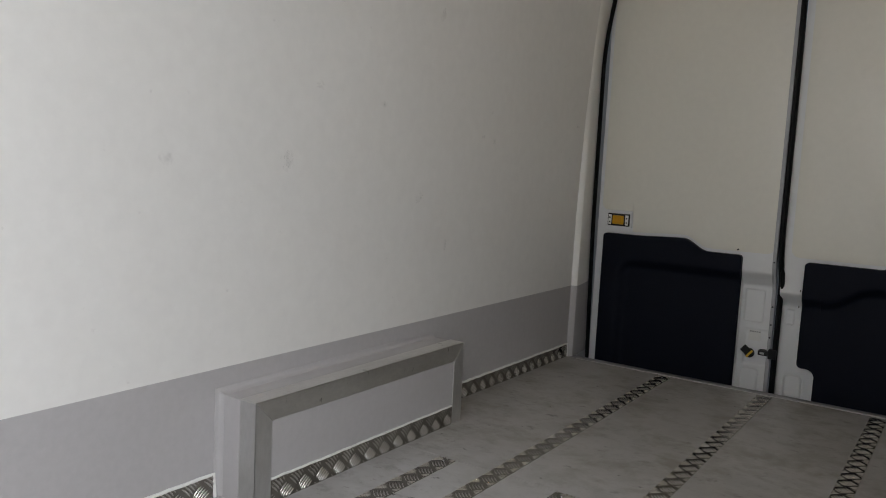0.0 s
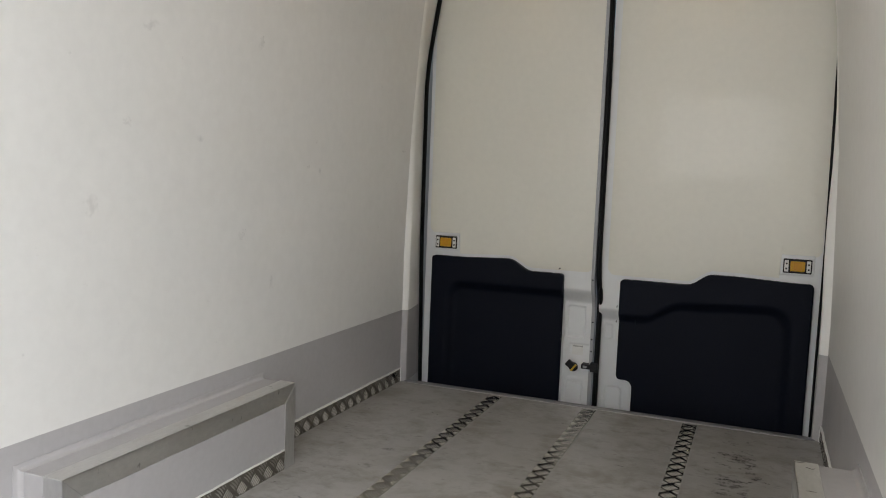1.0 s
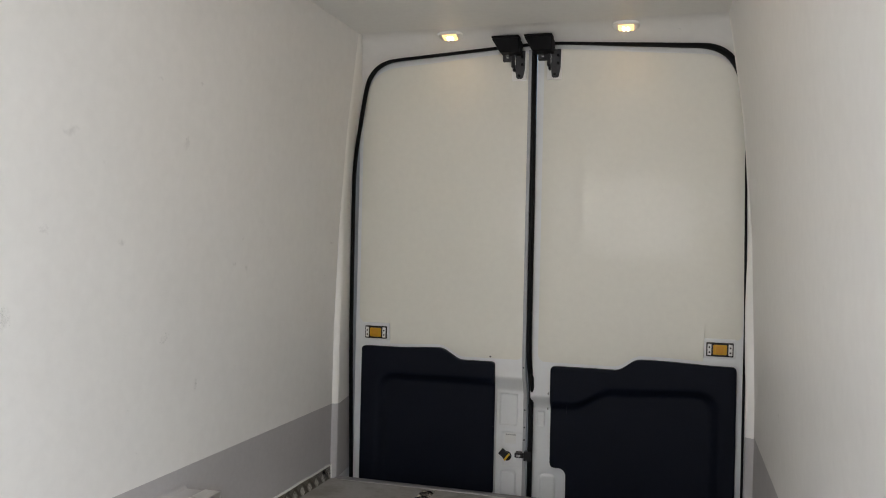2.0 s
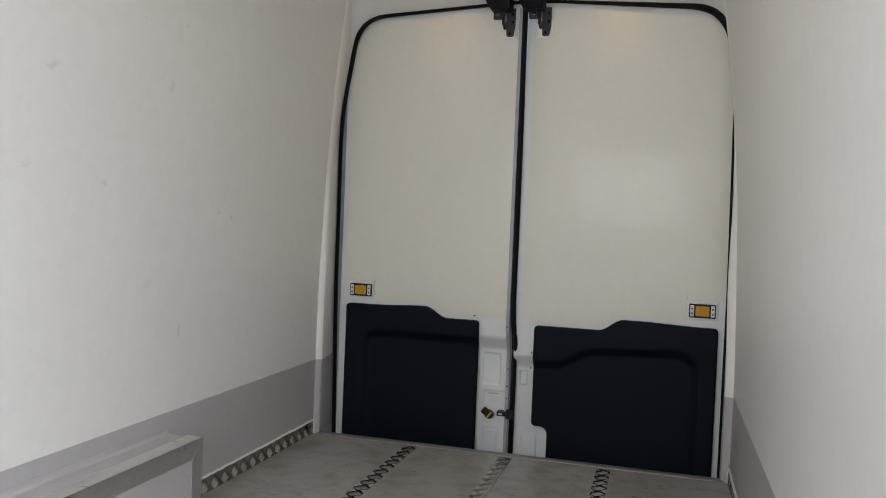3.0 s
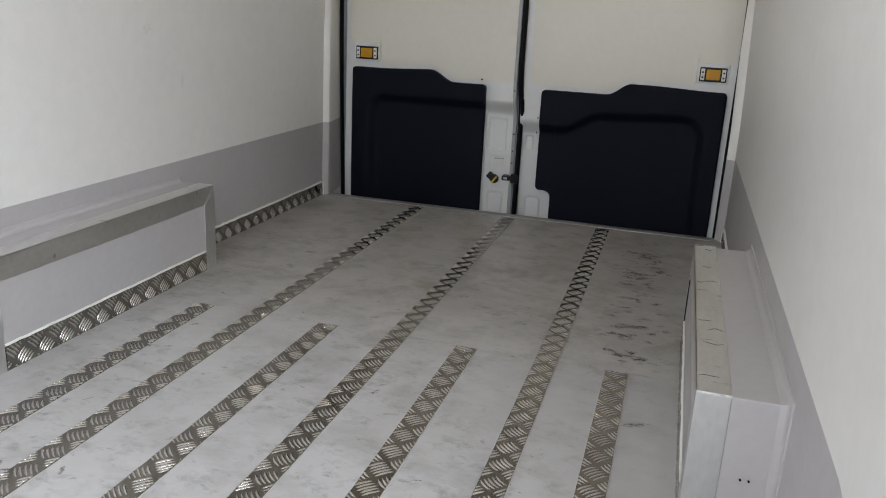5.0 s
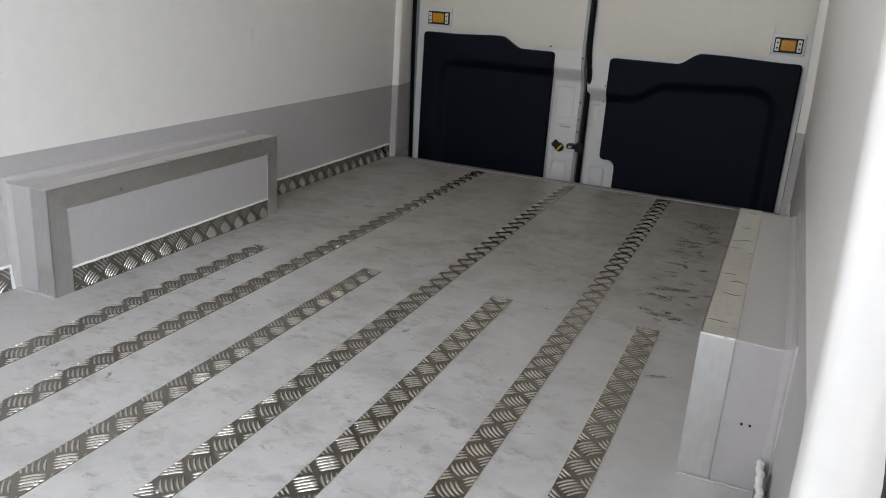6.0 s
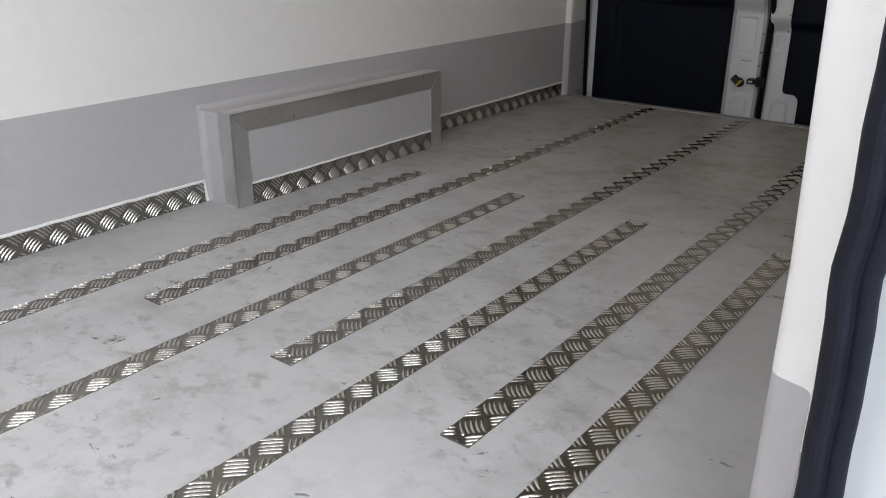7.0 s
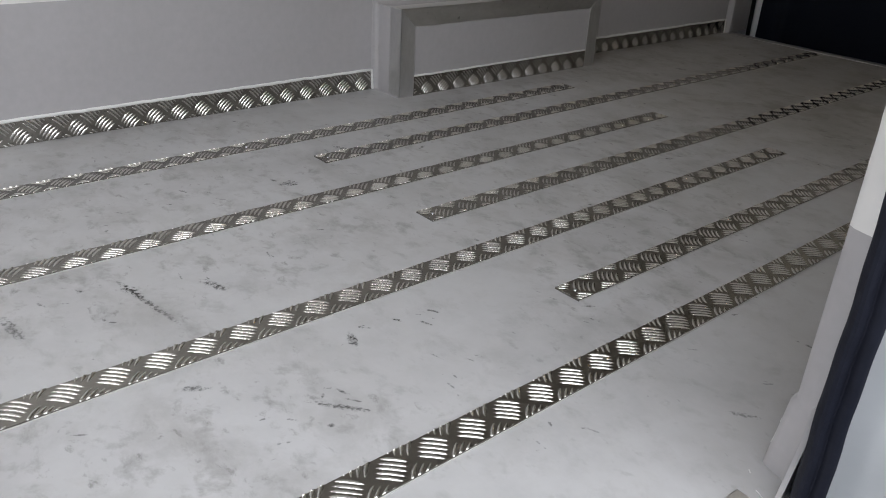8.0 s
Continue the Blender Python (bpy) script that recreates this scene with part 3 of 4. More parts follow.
def rear_door(side, name):
    left = side < 0
    a, b = (-0.780, GAP - 0.012) if left else (GAP + 0.010, 0.780)
    door = empty(name, ((a + b) / 2, 0.03, -0.06))
    inv = Matrix.Translation(-door.location)

    def sub(ob, label=""):
        ob.parent = door
        ob.matrix_parent_inverse = inv
        if label:
            ob["label"] = label
        return ob

    dt = dark_top(side)
    # pressed steel leaf: recessed beside the lock, with shallow embossed fields
    lock0, lock1 = (-0.172, b) if left else (a, 0.064)
    step_z = 0.410 if left else 0.346

    def field(x, z, x0, x1, z0, z1, r):
        """Signed distance to a rectangle with rounded corners."""
        qx, qz = abs(x - (x0 + x1) / 2) - (x1 - x0) / 2 + r, abs(z - (z0 + z1) / 2) - (z1 - z0) / 2 + r
        return math.hypot(max(qx, 0), max(qz, 0)) + min(max(qx, qz), 0) - r

    def sunk(x, z, x0, x1, z0, z1, r, d, soft=0.004):
        return d * (1 - smooth(-soft, soft * 0.5, field(x, z, x0, x1, z0, z1, r)))

    def groove(x, z, x0, x1, z0, z1, r, d, wide=0.0032):
        return d * math.exp(-(field(x, z, x0, x1, z0, z1, r) / wide) ** 2)

    def leaf(x, z):
        y = 0.012
        inside = lock0 - 0.001 <= x <= lock1 + 0.001
        if inside:
            y += 0.050 * (1 - smooth(step_z - 0.058, step_z + 0.012, z))
            if left:
                y += sunk(x, z, -0.160, -0.087, 0.213, 0.342, 0.006, 0.006)
                y += groove(x, z, -0.153, -0.087, -0.20, 0.030, 0.016, 0.004) - sunk(x, z, -0.153, -0.087, -0.20, 0.030, 0.016, 0.006, 0.007)
                y += sunk(x, z, -0.150, 0.10, 0.045, 0.187, 0.004, 0.0035)
            else:
                y += sunk(x, z, -0.006, 0.025, 0.222, 0.282, 0.007, 0.007)
        if not left and x < 0.128 and z < 0.105:
            y = 0.062
        if not left and x < 0.128:
            y += groove(x, z, 0.009, 0.073, -0.20, 0.031, 0.018, 0.004) - sunk(x, z, 0.009, 0.073, -0.20, 0.031, 0.018, 0.007, 0.007)
        return y

    xs = span(a, lock0 - 0.004, 0.03) + span(lock0 - 0.003, b, 0.0028) if left else span(a, 0.13, 0.0028) + span(0.14, b, 0.03)
    bm = bmesh.new()
    sheet(bm, xs, lambda x: -0.11, lambda x: top_of_door(x) + 0.010, leaf, 560, 0.11)
    sub(finish(bm, "leaf", WHITE, smooth=True), "white painted pressed steel leaf")

    # cream board over the upper part
    ca, cb = (-0.763, -0.056) if left else (0.002, 0.763)
    lx0, lx1 = (-0.80, -0.622) if left else (0.625, 0.80)

    def board_low(x):
        z = dt(x) + 0.013
        if lx0 < x < lx1:
            z = 0.609
        return z + corner(x, ca, cb, 0.03)

    def board_high(x):
        return top_of_door(x) - 0.022 - 0.008 * smooth(0.0, 0.5, abs(x)) - corner(x, ca, cb, 0.03)

    def bulge(x, z):
        return 0.0075 - 0.004 * smooth(0, 0.05, min(x - ca, cb - x)) * smooth(0, 0.05, z - board_low(x))

    bm = bmesh.new()
    cx = columns(ca, cb, 0.03, 0.02)
    cx += [lx1 - 0.004, lx1, lx1 + 0.004] if left else [lx0 - 0.004, lx0, lx0 + 0.004]
    sheet(bm, sorted(cx), board_low, board_high, bulge, 40, 0.0125)
    sub(finish(bm, "upper_panel", DOORBOARD, smooth=True), "glossy cream lining board")
    # soft dark moulding over the lower part
    da, db = (-0.742, -0.171) if left else (0.056, 0.743)

    def dark_low(x):
        z = -0.062
        if not left:
            if x < 0.090:
                z = 0.073
            elif x < 0.120:
                z = 0.073 - 0.030 + math.sqrt(max(0, 0.030 ** 2 - (x - 0.090) ** 2))
        return z + corner(x, da, db, 0.018)

    def dark_depth(x, z):
        if left:
            edge, ledge, r = -0.656 - x, 0.398, 0.060
        else:
            edge, ledge, r = x - 0.672, 0.326 + 0.066 * smooth(0.145, 0.290, x) + 0.014 * smooth(0.30, 0.60, x), 0.075
        qx, qz = edge + r, z - ledge + r
        d = (math.hypot(qx, qz) if qx > 0 and qz > 0 else max(qx, qz)) - r
        rim = 0.004 * (1 - smooth(0, 0.006, min(x - da, db - x, dt(x) - z)))
        grainy = 0.0012 * noise.noise((x * 9, z * 9, 1.7))
        return -0.016 + 0.026 * (1 - smooth(-0.022, 0.018, d)) + rim + grainy

    bm = bmesh.new()
    dx = columns(da, db, 0.018, 0.012)
    if not left:
        dx += [0.090 + 0.030 * math.sin(radians(a)) for a in range(0, 90, 8)] + [0.1199, 0.1201]
    sheet(bm, sorted(set(dx)), dark_low, lambda x: dt(x) - corner(x, da, db, 0.014), dark_depth, 90, 0.020)
    sub(finish(bm, "lower_panel", DARK, smooth=True), "black moulded lower panel with a pressed recess")

    # amber courtesy light in its bezel
    lx, lz = (-0.684, 0.571) if left else (0.683, 0.575)
    bm = bmesh.new()
    box(bm, lx - 0.057, lx + 0.057, 0.004, 0.012, lz - 0.034, lz + 0.040)
    sub(finish(bm, "lamp_mount", WHITE, bevel=0.004), "white painted mounting plate")
    light = finish(bmesh_box(lx - 0.048, lx + 0.048, -0.004, 0.006, lz - 0.026, lz + 0.026), "door_light", BLACKMETAL, bevel=0.003)
    sub(light, "black-framed amber door reflector")
    for s in (-1, 1):
        e = finish(bmesh_box(lx + s * 0.037 - 0.007, lx + s * 0.037 + 0.007, -0.0065, -0.003, lz - 0.021, lz + 0.021), "end_cap", PRINT, light, "white end cap", bevel=0.002)
        e.matrix_parent_inverse = light.matrix_world.inverted()
        for dz in (-0.010, 0.008):
            finish(bmesh_box(lx + s * 0.037 - 0.003, lx + s * 0.037 + 0.003, -0.0072, -0.006, lz + dz - 0.003, lz + dz + 0.003), "print_mark", INK, light)
    finish(bmesh_box(lx - 0.0245, lx + 0.0245, -0.0105, -0.003, lz - 0.0185, lz + 0.0185), "lens", ORANGE, light, "amber lens", bevel=0.003)
    finish(bmesh_box(lx - 0.014, lx + 0.014, -0.0135, -0.010, lz - 0.014, lz + 0.014), "lens_button", AMBER, light, "deeper amber raised centre", bevel=0.003)

    # locking bracket at the top of the leaf: tapered grey plate, folded edge, side tab and bolts
    bx = -0.121 if left else 0.021
    br = finish(bmesh_box(bx - 0.006, bx + 0.052, -0.002, 0.008, 1.604, 1.722), "bracket_plate", POST, bevel=0.0015)
    sub(br, "pale base plate of the lock")
    bm = bmesh.new()
    outline = [(0.010, 1.722), (0.048, 1.722), (0.047, 1.650), (0.041, 1.616), (0.036, 1.611), (0.018, 1.611), (0.013, 1.616), (0.012, 1.630), (0.010, 1.648)]
    lo = [bm.verts.new((bx + x, -0.010, z)) for x, z in outline]
    hi = [bm.verts.new((bx + x, -0.0025, z)) for x, z in outline]
    bm.faces.new(lo)
    bm.faces.new(hi[::-1])
    for i in range(len(lo)):
        bm.faces.new((lo[i], hi[i], hi[(i + 1) % len(lo)], lo[(i + 1) % len(lo)]))
    lockb = sub(finish(bm, "top_lock", LOCKMETAL, bevel=0.0015), "dark grey steel lock bracket")
    bm = bmesh.new()
    box(bm, bx - 0.002, bx + 0.0095, -0.036, -0.0025, 1.652, 1.722)
    box(bm, bx + 0.001, bx + 0.0095, -0.022, -0.0025, 1.640, 1.652)
    finish(bm, "folded_edge", BLACKMETAL, lockb, "black folded edge", bevel=0.002)
    finish(bmesh_box(bx + 0.0095, bx + 0.014, -0.028, -0.010, 1.662, 1.720), "latch_tongue", STEEL, lockb, "bare steel tongue", bevel=0.001)
    finish(bmesh_box(bx - 0.042, bx - 0.004, -0.014, 0.006, 1.681, 1.711), "side_tab", LOCKMETAL, lockb, bevel=0.003)
    finish(bmesh_box(bx - 0.028, bx - 0.016, -0.017, -0.012, 1.692, 1.704), "tab_clip", STEEL, lockb, "bright clip", bevel=0.001)
    for x, z in ((0.038, 1.696), (0.038, 1.665), (0.026, 1.622)):
        bm = bmesh.new()
        cyl(bm, (bx + x, -0.019, z), (bx + x, -0.0095, z), 0.0060, 6, 0.0066)
        finish(bm, "bolt", RUBBER, lockb, bevel=0.001)
    return door


def bmesh_box(x0, x1, y0, y1, z0, z1):
    bm = bmesh.new()
    box(bm, x0, x1, y0, y1, z0, z1)
    return bm


door_l = tagged(rear_door(-1, "door_1"), "closed white rear door with cream board and black lower panel", "door", "rear doors", "structure")
door_r = tagged(rear_door(1, "door_2"), "closed white rear door with cream board and black lower panel", "door", "rear doors", "structure")


def part_of(thing, ob, label=""):
    ob.parent = thing
    ob.matrix_parent_inverse = Matrix.Translation(-thing.location)
    if label:
        ob["label"] = label
    return ob


# centre seal between the leaves and the edge flange of the first leaf
bm = bmesh.new()
sweep(bm, [(GAP + 0.008 - 0.005 * smooth(0.4, 0.6, z) - 0.003 * smooth(1, 1.7, z), -0.004 + 0.045 * (1 - smooth(0.36, 0.50, z)), z) for z in span(-0.10, 1.735, 0.03)],
      [(0.011 * c, 0.016 * s) for c, s in ring(1, 1, 10)], (0, 1, 0))
part_of(door_r, finish(bm, "centre_seal", RUBBER, smooth=True), "black rubber centre seal")
bm = bmesh.new()
sweep(bm, [(GAP - 0.016, 0.000 + 0.048 * (1 - smooth(0.34, 0.46, z)), z) for z in span(-0.10, 1.725, 0.03)],
      [(-0.007, -0.006), (0.007, -0.006), (0.007, 0.02), (-0.007, 0.02)], (0, 1, 0))
flange = part_of(door_l, finish(bm, "edge_flange", FLANGE, bevel=0.0015), "bare grey edge flange")
for z, y in ((0.462, -0.004), (0.425, 0.012), (0.285, 0.041), (0.215, 0.041), (0.165, 0.041)):
    bm = bmesh.new()
    cyl(bm, (GAP - 0.016, y - 0.004, z), (GAP - 0.016, y + 0.004, z), 0.0032, 10)
    finish(bm, "hole_plug", INK, flange)
bm = bmesh.new()
sweep(bm, [(GAP + 0.016, -0.002 + 0.040 * (1 - smooth(0.33, 0.43, z)), z) for z in span(0.335, 0.440, 0.008)], [(0.009 * c, 0.014 * q) for c, q in ring(1, 1, 10)], (0, 1, 0),
      lambda p: 0.35 + 0.65 * smooth(0.333, 0.352, p.z) * (1 - smooth(0.424, 0.441, p.z)))
part_of(door_r, finish(bm, "seal_bulge", RUBBER, smooth=True), "swollen black length of the centre seal")

# release knob, catch and small marks on the lock face
bm = bmesh.new()
cyl(bm, (-0.125, 0.064, 0.090), (-0.125, 0.050, 0.090), 0.019, 20)
box(bm, -0.024, 0.022, -0.008, 0.008, -0.014, 0.014, Matrix.Translation((-0.131, 0.046, 0.097)) @ Matrix.Rotation(radians(38), 4, "Y"))
knob = part_of(door_l, finish(bm, "release_knob", BLACKMETAL, bevel=0.004), "black release knob with yellow band")
bm = bmesh.new()
box(bm, -0.004, 0.004, -0.010, 0.008, -0.0155, 0.0155, Matrix.Translation((-0.122, 0.0445, 0.089)) @ Matrix.Rotation(radians(38), 4, "Y"))
finish(bm, "knob_band", YELLOW, knob, "yellow band", bevel=0.001)
bm = bmesh.new()
box(bm, -0.088, -0.030, 0.026, 0.066, 0.093, 0.112)
box(bm, -0.050, -0.020, 0.020, 0.050, 0.085, 0.122)
catch = part_of(door_l, finish(bm, "catch", BLACKMETAL, bevel=0.003), "black lock catch")
bm = bmesh.new()
box(bm, -0.080, -0.064, 0.024, 0.03, 0.098, 0.107)
finish(bm, "catch_window", STEEL, catch)
bm = bmesh.new()
box(bm, -0.136, -0.090, 0.0642, 0.0662, 0.140, 0.183)
sticker = part_of(door_l, finish(bm, "sticker", PRINT), "small white sticker with grey marks")
for i in range(5):
    finish(bmesh_box(-0.131 + i * 0.0085, -0.1255 + i * 0.0085, 0.0634, 0.0644, 0.1735, 0.1785), "print_mark", GREYINK, sticker)
bm = bmesh.new()
cyl(bm, (-0.190, -0.002, 0.497), (-0.190, 0.010, 0.497), 0.003, 10)
part_of(door_l, finish(bm, "screw", BLACKMETAL))
for z in (0.30, 0.36):
    bm = bmesh.new()
    box(bm, 0.044, 0.047, 0.010, 0.014, z, z + 0.008)
    part_of(door_r, finish(bm, "print_mark", INK))

# catches on the header for the two top locks
def tapered(bm, lo, hi):
    """A block between two level rectangles (x0, x1, y0, y1, z)."""
    rows = [[bm.verts.new((x, y, q[4])) for x, y in ((q[0], q[2]), (q[1], q[2]), (q[1], q[3]), (q[0], q[3]))] for q in (lo, hi)]
    bm.faces.new(rows[0][::-1])
    bm.faces.new(rows[1])
    for i in range(4):
        bm.faces.new((rows[0][i], rows[0][(i + 1) % 4], rows[1][(i + 1) % 4], rows[1][i]))


for bx in (-0.130, -0.002):
    bm = bmesh.new()
    tapered(bm, (bx - 0.030, bx + 0.046, -0.085, -0.020, 1.700), (bx - 0.058, bx + 0.050, -0.110, -0.010, 1.750))
    tapered(bm, (bx - 0.058, bx + 0.050, -0.110, -0.010, 1.7505), (bx - 0.060, bx + 0.050, -0.112, -0.010, 1.760))
    tagged(finish(bm, "lock_keeper", RUBBER, bevel=0.004), "black moulded lock keeper on the rear header", "lock keeper", "lock keepers")


# header and ceiling lamps
def lamp(name, m, power, label, lit):
    ob = empty(name)
    ob.matrix_world = m
    tagged(ob, label, "lamp", "cargo lamps")
    bm = bmesh.new()
    rims = [[bm.verts.new((rx * math.copysign(abs(math.cos(a)) ** 0.7, math.cos(a)), ry * math.copysign(abs(math.sin(a)) ** 0.7, math.sin(a)), z)) for a in span(0, 2 * math.pi, 0.2)[:-1]]
            for rx, ry, z in ((0.050, 0.032, 0.004), (0.050, 0.032, -0.002), (0.045, 0.028, -0.0065), (0.034, 0.025, -0.0075))]
    for lo, hi in zip(rims, rims[1:]):
        for k in range(len(lo)):
            bm.faces.new((lo[k], lo[(k + 1) % len(lo)], hi[(k + 1) % len(lo)], hi[k]))
    bm.faces.new(rims[0][::-1])
    bm.faces.new(rims[-1])
    finish(bm, "bezel", POST, ob, "pale rounded lamp bezel", smooth=True)
    bm = bmesh.new()
    if lit == DIM_LAMP:
        box(bm, -0.028, 0.028, -0.021, 0.021, -0.013, -0.006)
        window = finish(bm, "bulb_window", AMBER_LENS, ob, "amber window lit from within", bevel=0.006)
        for x in (-0.0075, 0.0075):
            bm = bmesh.new()
            cyl(bm, (x, -0.010, -0.0125), (x, 0.010, -0.0125), 0.0058, 14)
            finish(bm, "bulb", lit, window, "glowing bulb")
    else:
        box(bm, -0.012, 0.012, -0.009, 0.009, -0.018, -0.006)
        finish(bm, "bulb_window", lit, ob, "glowing warm window", bevel=0.004)
    lt = new("lamp_light", bpy.data.lights.new("lamp_light", "AREA"))
    lt.data.shape, lt.data.size, lt.data.size_y = "RECTANGLE", 0.02, 0.015
    lt.data.energy, lt.data.color = power, (1.0, 0.72, 0.42)
    lt.matrix_world = m @ Matrix.Translation((0, 0, -0.028))
    return ob


LAMP_W = 0.03
for x in (-0.350, 0.325):
    lamp("header_lamp", pose(x, -0.128, 1.766, -12, 0, 0), LAMP_W, "lit warm lamp in the rear header", DIM_LAMP)
for y in (-1.32, -3.72):
    lamp("ceiling_lamp", pose(0.0, y, TOP - 0.002), 0.38, "lit warm lamp on the ceiling", LAMP)


# ---- wheel arches ----
def wheel_arch(side, face, y0, y1, height):
    """Boxed-in wheel arch with aluminium angle on its edges. face: distance of the inner face from the middle."""
    wall = 0.789
    box_ob = empty("wheel_arch_box", (side * (face + wall) / 2, (y0 + y1) / 2, 0))
    tagged(box_ob, "grey boxed-in wheel arch edged with aluminium angle", "wheel arch", "wheel arches")
    w, t = 0.048, 0.0025

    def put(x0, x1, a, b, z0, z1, name, mat, label="", bevel=0.001):
        bm = bmesh.new()
        xs = sorted((side * x0, side * x1))
        box(bm, xs[0], xs[1], a, b, z0, z1)
        return part_of(box_ob, finish(bm, name, mat, bevel=bevel), label)

    put(face, wall, y0, y1, 0.0, height, "body", GREY, "grey painted box", 0.002)
    # the angle's faces: along the top, down both ends
    def mitred(pts, thick_axis, name, metal=ALU):
        bm = bmesh.new()
        lo = [bm.verts.new(p) for p in pts]
        hi = [bm.verts.new(Vector(p) + Vector(thick_axis)) for p in pts]
        k = len(pts)
        bm.faces.new(lo)
        bm.faces.new(hi[::-1])
        for i in range(k):
            bm.faces.new((lo[i], hi[i], hi[(i + 1) % k], lo[(i + 1) % k]))
        return part_of(box_ob, finish(bm, name, metal, bevel=0.0008), "brushed aluminium angle")

    X = side * face
    ins = (-side * t, 0, 0)
    g = 0.0006
    mitred([(X, y0 - t, height + t), (X, y1 + t, height + t), (X, y1 - w - g, height - w), (X, y0 + w + g, height - w)], ins, "edge_trim_top")
    mitred([(X, y0 - t, 0), (X, y0 - t, height + t - g), (X, y0 + w - g, height - w), (X, y0 + w - g, 0)], ins, "edge_trim_end", ALU_END)
    mitred([(X, y1 + t, 0), (X, y1 + t, height + t - g), (X, y1 - w + g, height - w), (X, y1 - w + g, 0)], ins, "edge_trim_end", ALU_END)
    xs = (X - side * t, X + side * w)
    mitred([(xs[0], y0 - t, height), (xs[1], y0 - t, height), (xs[1], y1 + t, height), (xs[0], y1 + t, height)], (0, 0, t), "edge_trim_upper")
    mitred([(xs[0], y0, 0), (xs[1], y0, 0), (xs[1], y0, height), (xs[0], y0, height)], (0, -t, 0), "edge_trim_front", ALU_END)
    mitred([(xs[0], y1, 0), (xs[1], y1, 0), (xs[1], y1, height), (xs[0], y1, height)], (0, t, 0), "edge_trim_rear")
    # tread kick plate between the end angles, with sealant above it
    length = y1 - y0 - 2 * w
    me = tread_mesh("kick_plate", length, 0.054, 0.0025, 0.016, 0.02)
    m = Matrix(((0, 0, -side, X), (1, 0, 0, y0 + w), (0, 1, 0, 0.027), (0, 0, 0, 1)))
    part_of(box_ob, place("kick_plate", me, m), "aluminium five-bar tread kick plate")
    part_of(box_ob, bead("sealant", [(X - side * 0.001, y0 + w, 0.056), (X - side * 0.001, y1 - w, 0.056)], 0.0030, None, (0, 0, 1), 5))
    # sealed joints with the wall
    wx = side * (wall - 0.001)
    bm = bmesh.new()
    rows = [[bm.verts.new((wx - side * u, y + sy * v, z + sz * v)) for u, v in ((-0.002, 0.014), (0.0006, 0.0135), (0.0022, 0.0070), (0.0060, 0.0028), (0.0130, 0.0006), (0.0140, -0.001))]
            for y, z, sy, sz in ((y0, 0.0, -1, 0), (y0, height, -1, 1), (y1, height, 1, 1), (y1, 0.0, 1, 0))]
    for r0, r1 in zip(rows, rows[1:]):
        for k in range(5):
            bm.faces.new((r0[k], r0[k + 1], r1[k + 1], r1[k]))
    part_of(box_ob, finish(bm, "cove", GREY, smooth=True), "grey coved joint with the wall")
    part_of(box_ob, bead("sealant", [(side * (face + 0.004), y0 - 0.004, 0.001), (side * (wall - 0.004), y0 - 0.004, 0.001)], 0.0025, None, (0, 0, 1), 9, GREY))
    return box_ob


wheel_arch(-1, 0.672, -2.018, -1.192, 0.240)
second_arch = wheel_arch(1, 0.660, -2.028, -1.195, 0.238)
# black strip laid on the trim's edge, drawing the shadow in its gap
bm = bmesh.new()
box(bm, 0.6565, 0.6585, -1.2475, -1.2435, 0.058, 0.165)
part_of(second_arch, finish(bm, "joint_shade", VOID), "black strip for the shade in the joint where sealant is missing")
# two empty screw holes in its front
for x in (0.738, 0.750):
    bm = bmesh.new()
    cyl(bm, (x, -2.0310, 0.108), (x, -2.0275, 0.108), 0.0016, 12)
    part_of(second_arch, finish(bm, "screw_hole", VOID), "dark empty screw hole")
# bent nicks across the top of its aluminium edge
for k, (x, y, a) in enumerate(((0.690, -1.230, 0.020), (0.684, -1.385, 0.022), (0.669, -1.492, 0.014), (0.690, -1.488, 0.026), (0.674, -1.722, 0.026), (0.693, -1.771, 0.030), (0.686, -1.832, 0.034), (0.677, -1.975, 0.032))):
    bm = bmesh.new()
    sweep(bm, [(x + a * (t - 0.5), y + 0.006 * math.sin(math.pi * t) * (1 if k % 2 else -1) + 0.002 * math.sin(7 * t + k), 0.2408) for t in span(0, 1, 0.1)], ring(0.0008, 0.0006, 8), (0, 0, 1),
          lambda p, c=x, h=a: 0.25 + 0.75 * (1 - (2 * abs(p.x - c) / h) ** 2))
    part_of(second_arch, finish(bm, "nick", DENT, smooth=True), "dark bent nick")

